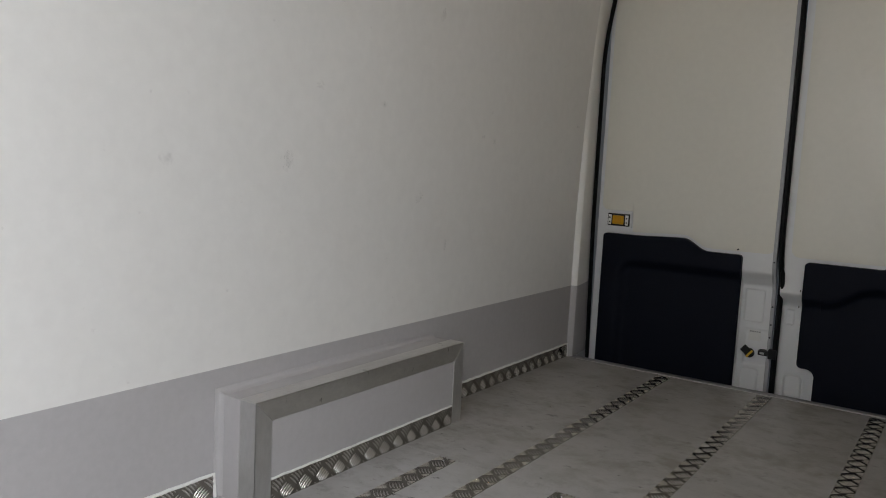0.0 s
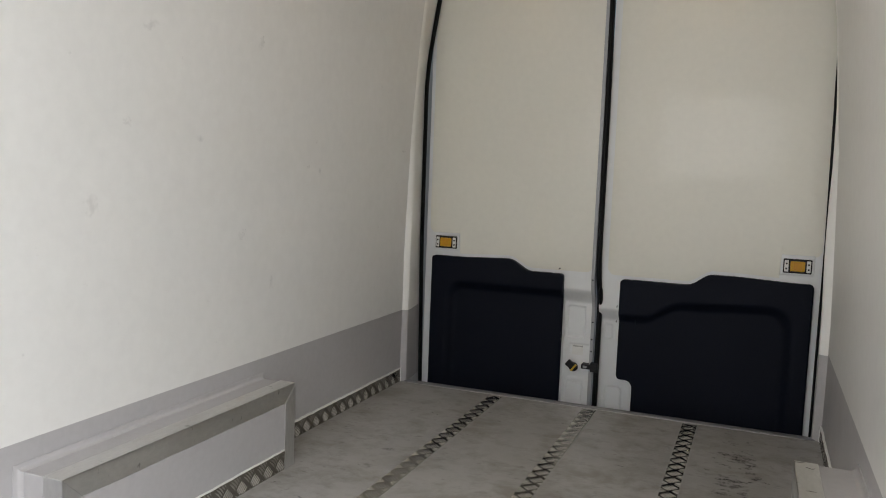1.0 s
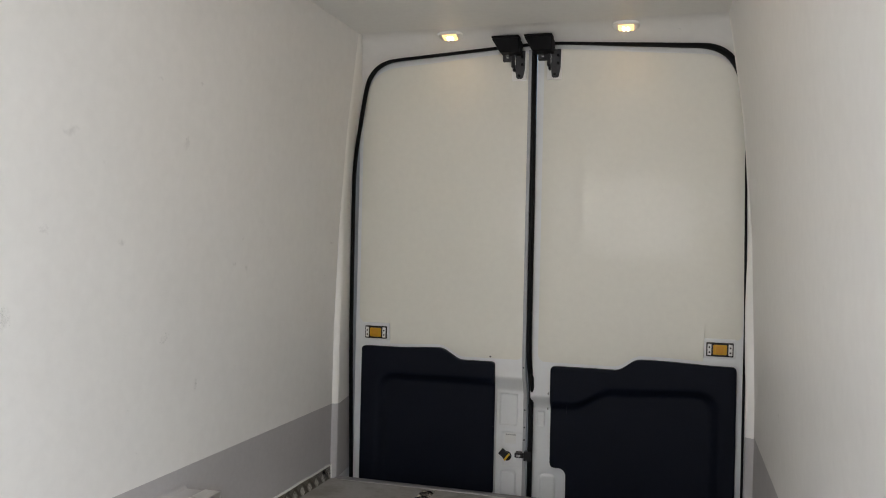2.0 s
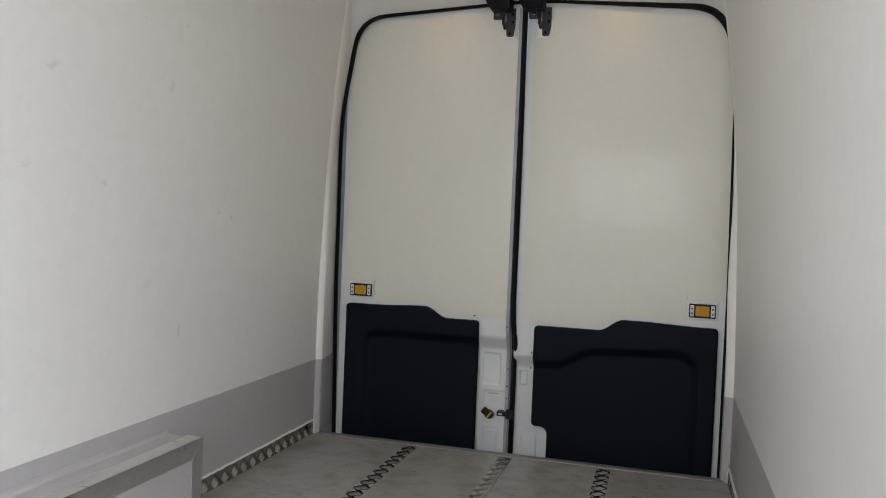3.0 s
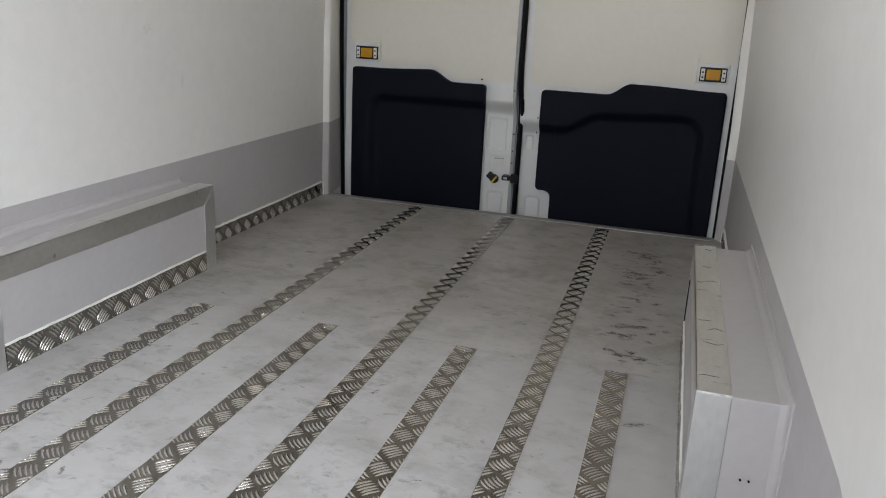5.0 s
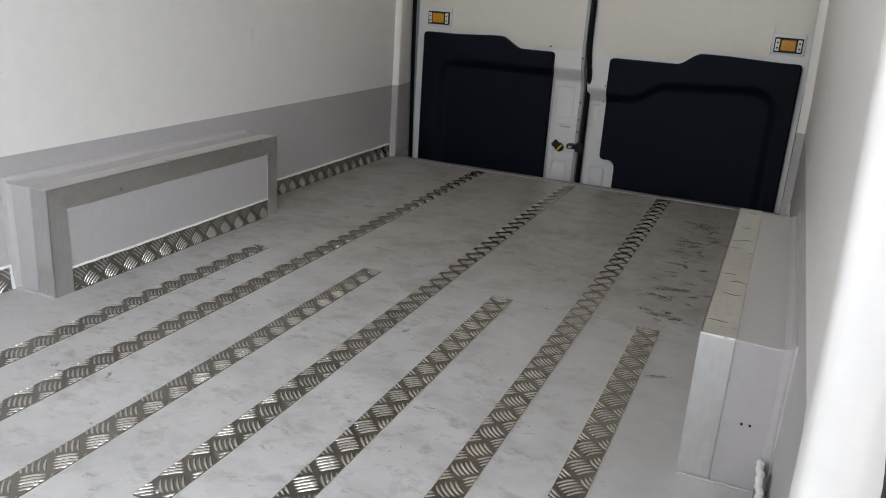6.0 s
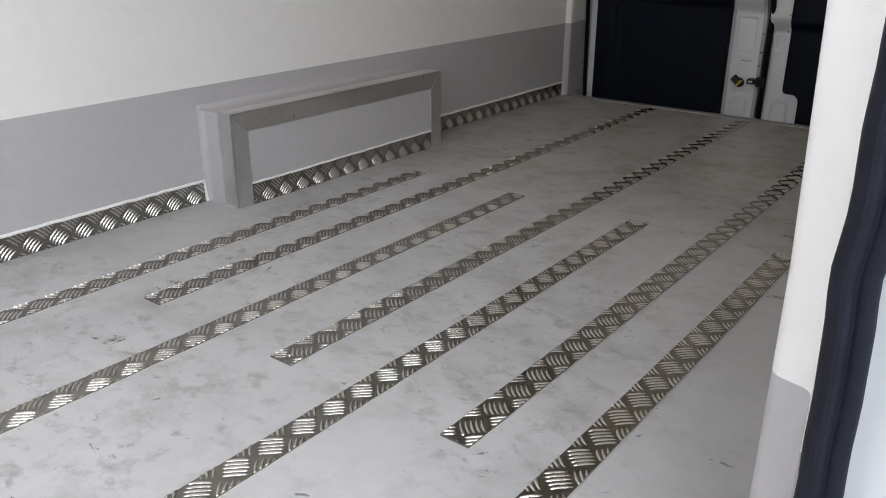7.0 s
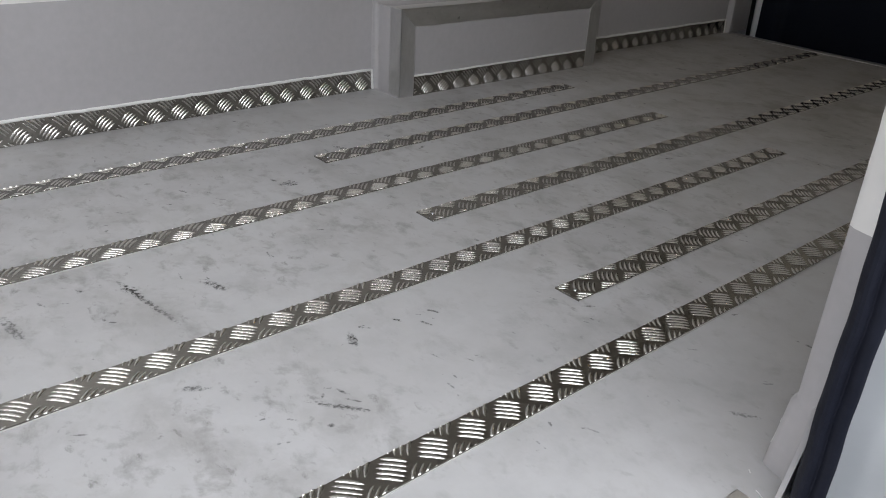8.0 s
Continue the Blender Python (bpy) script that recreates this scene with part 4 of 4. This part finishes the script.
# kick plates along the walls
for side, y0, y1, tall in ((-1, FRONT, -2.035, 0.054), (-1, -1.180, -0.205, 0.052), (1, -1.180, -0.215, 0.052), (1, -2.50, -2.045, 0.060)):
    loose = side > 0 and y0 < -2                # this one has sprung from the wall
    X = side * (0.776 if loose else 0.7885)
    me = tread_mesh("kick_plate", y1 - y0, tall, 0.0025, 0.019, (-2.938 - y0) % 0.06)
    kp = place("kick_plate", me, Matrix(((0, 0, -side, X), (1, 0, 0, y0), (0, 1, 0, tall / 2 + 0.001), (0, 0, 0, 1))))
    tagged(kp, "aluminium five-bar tread kick plate sealed to the wall", "kick plate", "wall kick plates")
    x2 = side * 0.7865
    if loose:
        rnd = random.Random(91)
        pts = [(0.7745 + 0.004 * (rnd.random() - 0.5), y, tall + 0.003 + 0.005 * (rnd.random() - 0.5)) for y in span(y0, y1, 0.013)] + [(0.776, y1 + 0.010, 0.050), (0.778, y1 + 0.012, 0.030)]
    else:
        pts = [(x2, y0, tall + 0.003), (x2, y1 + 0.002, tall + 0.003), (x2, y1 + 0.006, 0.002)]
    s = bead("sealant", pts, 0.0052 if loose else 0.0040, kp, (1, 0, 0), 30 + int(tall * 1000))
    s.matrix_parent_inverse = kp.matrix_world.inverted()

# ---- tread strips on the floor ----
STRIP_W = 0.050
UP_Y = Matrix(((0, -1, 0, 0), (1, 0, 0, 0), (0, 0, 1, 0), (0, 0, 0, 1)))
for i, (x, v0) in enumerate(((-0.518, 0.026), (-0.364, 0.028), (-0.176, -0.014), (0.003, 0.023), (0.176, 0.002), (0.364, 0.030), (0.522, 0.0))):
    y0, y1 = (-2.472, -0.227) if i % 2 else (FRONT, -1.484)
    me = tread_mesh("tread_strip", y1 - y0, STRIP_W, 0.0025, v0, (-3.238 - y0) % 0.06)
    st = on_floor(place("tread_strip", me, Matrix.Translation((x, y0, 0.0003)) @ UP_Y, floor, "aluminium five-bar tread strip"))
    # thin pale bead along each long edge of the strip
    for k in (-1, 1):
        q = x + k * (STRIP_W / 2 + 0.0006)
        s = bead("sealant", [(q, max(y0, -3.6), 0.0003), (q, y1, 0.0003)], 0.0010, st, (0, 0, 1), 70 + 2 * i + k, PALE_LINE)
        s.matrix_parent_inverse = st.matrix_world.inverted()
    for y in ([y0 + 0.02, y1 - 0.02] if i % 2 else [y1 - 0.02, -2.57]):
        bm = bmesh.new()
        cyl(bm, (x, y, 0.002), (x, y, 0.0042), 0.0042, 12, 0.003)
        s = finish(bm, "screw", STEEL, st)
        s.matrix_parent_inverse = st.matrix_world.inverted()

# scuffs and rubbed-on dirt
def scuff_mesh(name, marks, mat, m=Matrix()):
    """Flat smears (x, y, length, width, turn) on one surface, each a little above the last."""
    vs, fs, uvs = [], [], []
    for i, (x, y, a, b, turn) in enumerate(marks):
        c, q = math.cos(radians(turn)), math.sin(radians(turn))
        base = len(vs)
        for u, v in ((-1, -1), (1, -1), (1, 1), (-1, 1)):
            p, r = u * a / 2, v * b / 2
            vs.append((x + c * p - q * r, y + q * p + c * r, 0.0004 + 0.000004 * (i % 300)))
            uvs.append((u, v))
        fs.append((base, base + 1, base + 2, base + 3))
    me = bpy.data.meshes.new(name)
    me.from_pydata(vs, [], fs)
    layer = me.uv_layers.new(name="smear")
    for k, loop in enumerate(me.loops):
        layer.data[k].uv = uvs[loop.vertex_index]
    me.materials.append(mat)
    ob = new(name, me)
    ob.matrix_world = m
    return ob


# the marks that stand out: (x, y, length, width, turn)
BOLD = [(0.01, -3.012, 0.21, 0.013, 9), (-0.03, -3.018, 0.06, 0.022, 12), (0.022, -2.909, 0.07, 0.020, 20), (-0.02, -3.188, 0.09, 0.02, 5), (0.253, -3.047, 0.05, 0.014, 60),
        (0.274, -2.822, 0.045, 0.016, -20), (0.39, -2.92, 0.10, 0.012, 40), (0.708, -2.517, 0.05, 0.011, 35), (-0.41, -2.39, 0.05, 0.022, 20), (-0.423, -2.244, 0.022, 0.018, 0),
        (-0.281, -2.60, 0.05, 0.03, 70), (0.72, -2.155, 0.05, 0.03, 50), (0.578, -1.71, 0.07, 0.02, 25), (0.06, -1.771, 0.035, 0.018, 80), (-0.478, -0.953, 0.05, 0.03, 0),
        (0.564, -0.591, 0.03, 0.035, 0), (0.537, -1.185, 0.10, 0.040, 3), (0.51, -0.965, 0.08, 0.03, 0), (0.62, -1.187, 0.03, 0.03, 0), (0.50, -0.84, 0.07, 0.035, 5)]
# short, fine scratches beside the doorway: (x, y)
FINE = [(0.3, -2.71), (0.28, -2.68), (0.27, -2.82), (0.26, -2.79), (0.27, -2.74), (0.37, -2.9), (0.39, -2.9), (0.41, -3.01), (0.26, -3.19), (0.02, -2.91), (0.36, -2.5), (0.41,
          -2.47), (0.58, -2.44), (0.69, -2.43), (0.59, -2.77), (0.61, -2.7), (0.44, -2.78), (0.41, -2.72), (0.38, -2.98), (-0.32, -2.93), (-0.28, -2.75), (-0.07, -3.08), (0.03,
          -3.08), (-0.29, -2.59), (-0.02, -2.79), (0.55, -2.22), (0.56, -2.3), (0.44, -2.51), (0.68, -2.29), (0.35, -2.17), (0.38, -2.25), (0.42, -2.04), (0.24, -2.2), (0.73,
          -2.42)]
rnd = random.Random(21)
bold = list(BOLD)
for _ in range(75):     # trampled beside the second wheel arch
    bold.append((rnd.gauss(0.535, 0.034), rnd.uniform(-1.42, -0.45), rnd.uniform(0.015, 0.055), rnd.uniform(0.010, 0.030), rnd.gauss(0, 12)))
for _ in range(70):     # strewn over the rest
    bold.append((rnd.uniform(-0.72, 0.62), rnd.uniform(-3.7, -0.3), rnd.uniform(0.008, 0.032), rnd.uniform(0.004, 0.012), rnd.gauss(25, 40)))
for x, y in FINE:
    turn = rnd.gauss(35, 28)
    bold.append((x, y, rnd.uniform(0.016, 0.032), rnd.uniform(0.0035, 0.0065), turn))
    bold.append((x + rnd.gauss(0, 0.02), y + rnd.gauss(0, 0.02), rnd.uniform(0.008, 0.018), rnd.uniform(0.003, 0.005), turn + rnd.gauss(0, 30)))
scuffed = scuff_mesh("scuff_marks", bold, SCUFF)
scuffed.parent = floor
tagged(on_floor(scuffed), "black scuffs trodden into the floor", kind="stuff")

# small smudges on the first wall's lining: (y, z, length, width, turn)
ON_WALL = [(-1.838, 0.765, 0.05, 0.06, 20), (-2.174, 0.761, 0.03, 0.05, 70), (-1.486, 0.926, 0.04, 0.02, 0), (-1.253, 1.20, 0.05, 0.03, 60), (-1.68, 1.171, 0.06, 0.03, 10),
           (-1.30, 0.672, 0.05, 0.03, 30), (-1.15, 0.52, 0.02, 0.05, 0), (-0.9, 0.85, 0.02, 0.03, 0)]
for y, z, a, b, turn in ON_WALL:
    lean = math.atan2(half_width(z - 0.03) - half_width(z + 0.03), 0.06)
    ob = scuff_mesh("smudge", [(0, 0, a, b, turn)], WALL_SMUDGE, pose(-half_width(z) + 0.0012, y, z, 90, 0, 90) @ pose(0, 0, 0, math.degrees(lean), 0, 0))
    wall_ob = bpy.data.objects["lining_left"]
    ob.parent = wall_ob

# ---- side doorway ----
# painted jamb behind the seal, creased towards the outer skin
jamb = empty("door_jamb", (0.88, JAMB, 0))
tagged(jamb, "white painted steel jamb of the side doorway", "jamb", kind="structure")
CREASE = [(-0.30, 0.903), (0.08, 0.909), (0.21, 0.914), (0.34, 0.920), (1.78, 0.925)]


def pressed(x, z, c):
    """Depth of the fold that runs into the crease, and a shallow swelling round the striker."""
    line = 0.143 + (x - 0.885) * 1.70
    fold = smooth(0.880, 0.900, x) * smooth(line + 0.014, line - 0.012, z) * (1 - smooth(0.012, 0.060, line - z)) if z < line + 0.014 else 0.0
    fold *= 1 - smooth(c - 0.004, c + 0.012, x)
    return 0.009 * fold - 0.0015 * math.exp(-((z - 0.455) / 0.05) ** 2) * smooth(0.83, 0.85, x) * (1 - smooth(c - 0.03, c - 0.01, x))


bm = bmesh.new()
prev = None
for z in span(-0.30, 0.30, 0.006) + span(0.31, 0.60, 0.015) + span(0.63, 1.78, 0.05):
    c = along(CREASE, z)
    y = JAMB - 0.03
    flat = [(0.815, JAMB + 0.02), (0.818, y + 0.01), (0.824, y)] + [(x, y) for x in span(0.836, c - 0.014, 0.006)]
    while len(flat) < 18:
        flat.append((flat[-1][0] + 0.0005, y))
    flat = flat[:18] + [(c - 0.008, y + 0.0006), (c - 0.004, y + 0.002), (c - 0.001, y + 0.006), (c + 0.003, y + 0.015), (c + 0.007, y + 0.0205), (c + 0.010, y + 0.0215),
                        (c + 0.013, y + 0.0195), (c + 0.016, y + 0.0140), (c + 0.019, y + 0.0105), (c + 0.022, y + 0.0095), (c + 0.026, y + 0.006), (c + 0.030, y + 0.008), (c + 0.034, y + 0.022),
                        (c + 0.060, y + 0.024), (c + 0.066, y + 0.05), (c + 0.066, y + 0.16), (0.83, y + 0.16)]
    line = [bm.verts.new((x, q + (pressed(x, z, c) if 2 < k < 26 else 0.0), z)) for k, (x, q) in enumerate(flat)]
    if prev:
        for i in range(len(line) - 1):
            bm.faces.new((prev[i], prev[i + 1], line[i + 1], line[i]))
    prev = line
part_of(jamb, finish(bm, "jamb_panel", JAMBPAINT, smooth=True), "white painted pressed steel")

# double-lipped rubber seal on the jamb's flange
bm = bmesh.new()
pts = [(0.8352 - 0.0055 * math.exp(-((z - 0.432) / 0.036) ** 2) - 0.0016 * smooth(0.45, 0.50, z) + 0.0007 * math.sin(z * 31) + 0.0005 * math.sin(z * 77 + 1), JAMB - 0.067, z) for z in span(-0.28, 1.74, 0.02)]
lip = [(-0.0105, 0.042), (-0.0108, 0.004), (-0.0102, -0.008), (-0.0072, -0.0160), (-0.003, -0.0218), (0.002, -0.0250), (0.0058, -0.0245), (0.0082, -0.0195), (0.0092, -0.0150), (0.0110, -0.0140),
       (0.0150, -0.0160), (0.0190, -0.0155), (0.0222, -0.0130), (0.0240, -0.0085), (0.0230, -0.0040), (0.0160, 0.001), (0.0080, 0.005), (0.0060, 0.042)]
sweep(bm, pts, [(-x, y) for x, y in lip], (0, 1, 0))
tagged(finish(bm, "side_door_seal", BLUE_RUBBER, smooth=True), "black double-lipped rubber seal on the side doorway", "seal", kind="structure")

YJ = JAMB - 0.031
# striker plate
striker = empty("door_striker", (0.868, YJ, 0.455))
tagged(striker, "zinc-plated door striker bolted to the jamb", "striker")


def plate_of(outline, y0, y1, name, mat, thing, label=""):
    bm = bmesh.new()
    lo = [bm.verts.new((x, y0, z)) for x, z in outline]
    hi = [bm.verts.new((x, y1, z)) for x, z in outline]
    k = len(outline)
    bm.faces.new(lo)
    bm.faces.new(hi[::-1])
    for i in range(k):
        bm.faces.new((lo[i], hi[i], hi[(i + 1) % k], lo[(i + 1) % k]))
    return part_of(thing, finish(bm, name, mat, bevel=0.001), label)


plate_of([(0.842, 0.447), (0.850, 0.446), (0.856, 0.444), (0.859, 0.440), (0.8635, 0.434), (0.868, 0.4315), (0.888, 0.4355), (0.8905, 0.439), (0.891, 0.449), (0.8935, 0.4535), (0.908, 0.456),
          (0.908, 0.4885), (0.888, 0.486), (0.861, 0.4825), (0.857, 0.478), (0.855, 0.4745), (0.849, 0.4715), (0.842, 0.470)], YJ - 0.004, YJ, "base_plate", DULL_ZINC, striker, "stamped zinc base plate")
# broad stamped ridge across the plate, dipping under the upper bolt
RIDGE_UP = [(0.842, 0.4635), (0.858, 0.4668), (0.864, 0.4660), (0.869, 0.4645), (0.875, 0.4662), (0.882, 0.4705), (0.908, 0.4725)]
RIDGE_LOW = [(0.842, 0.4545), (0.850, 0.4560), (0.864, 0.4580), (0.873, 0.4592), (0.883, 0.4625), (0.908, 0.4632)]
bm = bmesh.new()
rows = []
for x in span(0.842, 0.908, 0.002):
    lo, hi = along(RIDGE_LOW, x), along(RIDGE_UP, x)
    rows.append([bm.verts.new((x, YJ - 0.0039 - 0.0040 * math.sin(math.pi * k / 8) ** 0.7, lo + (hi - lo) * k / 8)) for k in range(9)])
for r0, r1 in zip(rows, rows[1:]):
    for k in range(8):
        bm.faces.new((r0[k], r1[k], r1[k + 1], r0[k + 1]))
part_of(striker, finish(bm, "ridge", STEEL, smooth=True), "bright stamped ridge")
bm = bmesh.new()
sweep(bm, [(0.8515, YJ - 0.003, 0.4508), (0.8520, YJ - 0.0085, 0.4508), (0.8535, YJ - 0.0115, 0.4508), (0.857, YJ - 0.0125, 0.4510), (0.882, YJ - 0.0125, 0.4518), (0.8855, YJ - 0.0115, 0.4520), (0.8870, YJ - 0.0085, 0.4520),
           (0.8875, YJ - 0.003, 0.4520)], ring(0.0033, 0.0032, 12), (0, 0, 1))
part_of(striker, finish(bm, "loop", DULL_ZINC, smooth=True), "steel striker loop")
for x, z, r in ((0.870, 0.4750, 0.0072), (0.871, 0.4415, 0.0066)):
    bm = bmesh.new()
    cyl(bm, (x, YJ - 0.0035, z), (x, YJ - 0.0055, z), r, 24, r * 0.93)
    b = part_of(striker, finish(bm, "bolt", DULL_ZINC, bevel=0.0006), "dull countersunk bolt")
    bm = bmesh.new()
    cyl(bm, (x, YJ - 0.0054, z), (x, YJ - 0.0062, z), r * 0.68, 20, r * 0.60)
    finish(bm, "bolt_head", STEEL, b)
    bm = bmesh.new()
    for k in range(6):                          # six-lobed socket
        u, v = x + r * 0.24 * math.cos(k * math.pi / 3), z + r * 0.24 * math.sin(k * math.pi / 3)
        cyl(bm, (u, YJ - 0.0061, v), (u, YJ - 0.0065, v), r * 0.12, 8)
    cyl(bm, (x, YJ - 0.0061, z), (x, YJ - 0.00653, z), r * 0.25, 8)
    finish(bm, "socket", INK, b)
bm = bmesh.new()
cyl(bm, (0.8835, YJ - 0.0035, 0.4588), (0.8835, YJ - 0.0060, 0.4588), 0.0030, 16, 0.0025)
part_of(striker, finish(bm, "rivet", DULL_ZINC), "small rivet")
# grease rubbed on the paint below it
ob = scuff_mesh("grease_mark", [(0.864, 0.4235, 0.008, 0.004, 40), (0.8675, 0.4215, 0.005, 0.003, 10), (0.881, 0.4325, 0.004, 0.0012, 0)], SCUFF, pose(0, YJ + 0.0002, 0, 90, 0, 0))
part_of(jamb, ob, "dark grease mark")
# seam across the jamb
bm = bmesh.new()
sweep(bm, [(x, YJ + 0.0006, 0.4925 + 0.13 * (x - 0.846)) for x in span(0.838, 0.915, 0.007)], ring(0.0009, 0.0007, 6), (0, 1, 0))
part_of(jamb, finish(bm, "panel_seam", FLANGE, smooth=True), "thin grey seam")

# latch box above it
latch = empty("door_latch", (0.875, YJ, 0.55))
tagged(latch, "chromed latch receiver with black slot on the jamb", "latch")
bm = bmesh.new()
box(bm, 0.855, 0.940, YJ - 0.004, YJ, 0.530, 0.582)
part_of(latch, finish(bm, "base_plate", CHROME, bevel=0.002))
for z, r in ((0.5335, 0.0046), (0.5405, 0.0024), (0.5463, 0.0028), (0.5640, 0.0018), (0.571, 0.0032)):
    bm = bmesh.new()
    cyl(bm, (0.8545, YJ - 0.004 - r, z), (0.940, YJ - 0.004 - r, z), r, 16)
    part_of(latch, finish(bm, "rib", CHROME, smooth=True))
bm = bmesh.new()
box(bm, 0.8555, 0.936, YJ - 0.006, YJ - 0.003, 0.5495, 0.5670)
part_of(latch, finish(bm, "slot", BLACKMETAL, bevel=0.001), "black latch slot")
for x0, x1 in ((0.8575, 0.8610), (0.8660, 0.8745), (0.885, 0.895)):
    bm = bmesh.new()
    box(bm, x0, x1, YJ - 0.009, YJ - 0.005, 0.551, 0.566)
    part_of(latch, finish(bm, "roller", CHROME, bevel=0.0012), "bright steel roller")

# alignment pin
pin = empty("alignment_pin", (0.925, YJ, 0.215))
tagged(pin, "black alignment pin on the jamb's crease", "pin")
bm = bmesh.new()
cyl(bm, (0.915, YJ - 0.004, 0.2315), (0.920, YJ - 0.005, 0.2310), 0.0075, 16)
part_of(pin, finish(bm, "collar", BLACKMETAL, bevel=0.001))
bm = bmesh.new()
cyl(bm, (0.920, YJ - 0.005, 0.2310), (0.926, YJ - 0.006, 0.2305), 0.0036, 14)
cyl(bm, (0.926, YJ - 0.006, 0.2305), (0.934, YJ - 0.007, 0.2300), 0.0027, 14, 0.0034)
part_of(pin, finish(bm, "stem", BLACKMETAL))

# dark slot of the door rail beside the crease
bm = bmesh.new()
outline = rounded([(0.990, 0.02), (0.944, 0.03), (0.940, 0.150), (0.946, 0.195), (0.962, 0.235), (0.990, 0.262)], 0.03, 5)
lo = [bm.verts.new((x, YJ + 0.016, z)) for x, z in outline]
hi = [bm.verts.new((x, YJ + 0.060, z)) for x, z in outline]
bm.faces.new(lo)
bm.faces.new(hi[::-1])
for i in range(len(lo)):
    bm.faces.new((lo[i], hi[i], hi[(i + 1) % len(lo)], lo[(i + 1) % len(lo)]))
part_of(jamb, finish(bm, "rail_slot", VOID), "dark opening of the door rail")
bm = bmesh.new()
sweep(bm, [(x, YJ + 0.012, z) for x, z in outline], [(0.0026 * c, 0.006 * q) for c, q in ring(1, 1, 8)], (0, 1, 0))
part_of(jamb, finish(bm, "slot_lip", JAMBPAINT, smooth=True), "white rolled lip of the opening")

# rubber buffer
buf = empty("door_buffer", (0.94, YJ, 0.07))
tagged(buf, "black rubber door buffer at the foot of the jamb", "buffer")
bm = bmesh.new()
box(bm, 0.925, 0.953, YJ - 0.036, YJ + 0.03, 0.074, 0.136)
part_of(buf, finish(bm, "block", BLUE_RUBBER, bevel=0.003))
bm = bmesh.new()
box(bm, 0.9545, 1.000, YJ - 0.034, YJ + 0.03, 0.066, 0.130)
part_of(buf, finish(bm, "arm", BLUE_RUBBER, bevel=0.004))

# sill along the side doorway
bm = bmesh.new()
box(bm, 0.776, 0.816, -3.84, -2.648, -0.02, 0.004)
box(bm, 0.816, 0.850, -3.84, -2.655, -0.10, 0.004)
tagged(finish(bm, "door_sill", ALU, bevel=0.002), "worn aluminium sill plate of the side doorway", "sill", kind="structure")
bm = bmesh.new()
box(bm, 0.80, 0.94, -3.84, JAMB - 0.02, -0.30, -0.10)
tagged(finish(bm, "side_step", BLACKMETAL), "black step below the side doorway", "step", kind="structure")
for k, (p, q, r) in enumerate((((0.7705, JAMB - 0.006, 0.058), (0.7700, JAMB - 0.009, 0.048), 0.0010), ((0.7693, JAMB - 0.011, 0.038), (0.7682, JAMB - 0.014, 0.024), 0.0009),
                               ((0.766, JAMB - 0.050, 0.0003), (0.771, JAMB - 0.053, 0.0003), 0.0008), ((0.790, JAMB - 0.075, 0.0003), (0.808, JAMB - 0.082, 0.0003), 0.0008))):
    rnd = random.Random(50 + k)
    bm = bmesh.new()
    sweep(bm, [Vector(p).lerp(Vector(q), i / 6) + Vector([(rnd.random() - 0.5) * 0.0012 for _ in "xyz"]) for i in range(7)], ring(r, r * 0.7, 7), (1, 0, 0.3),
          lambda v, rr=rnd: 0.6 + 0.8 * rr.random())
    part_of(jamb, finish(bm, "sealant", SEALANT, smooth=True), "torn white sealant")
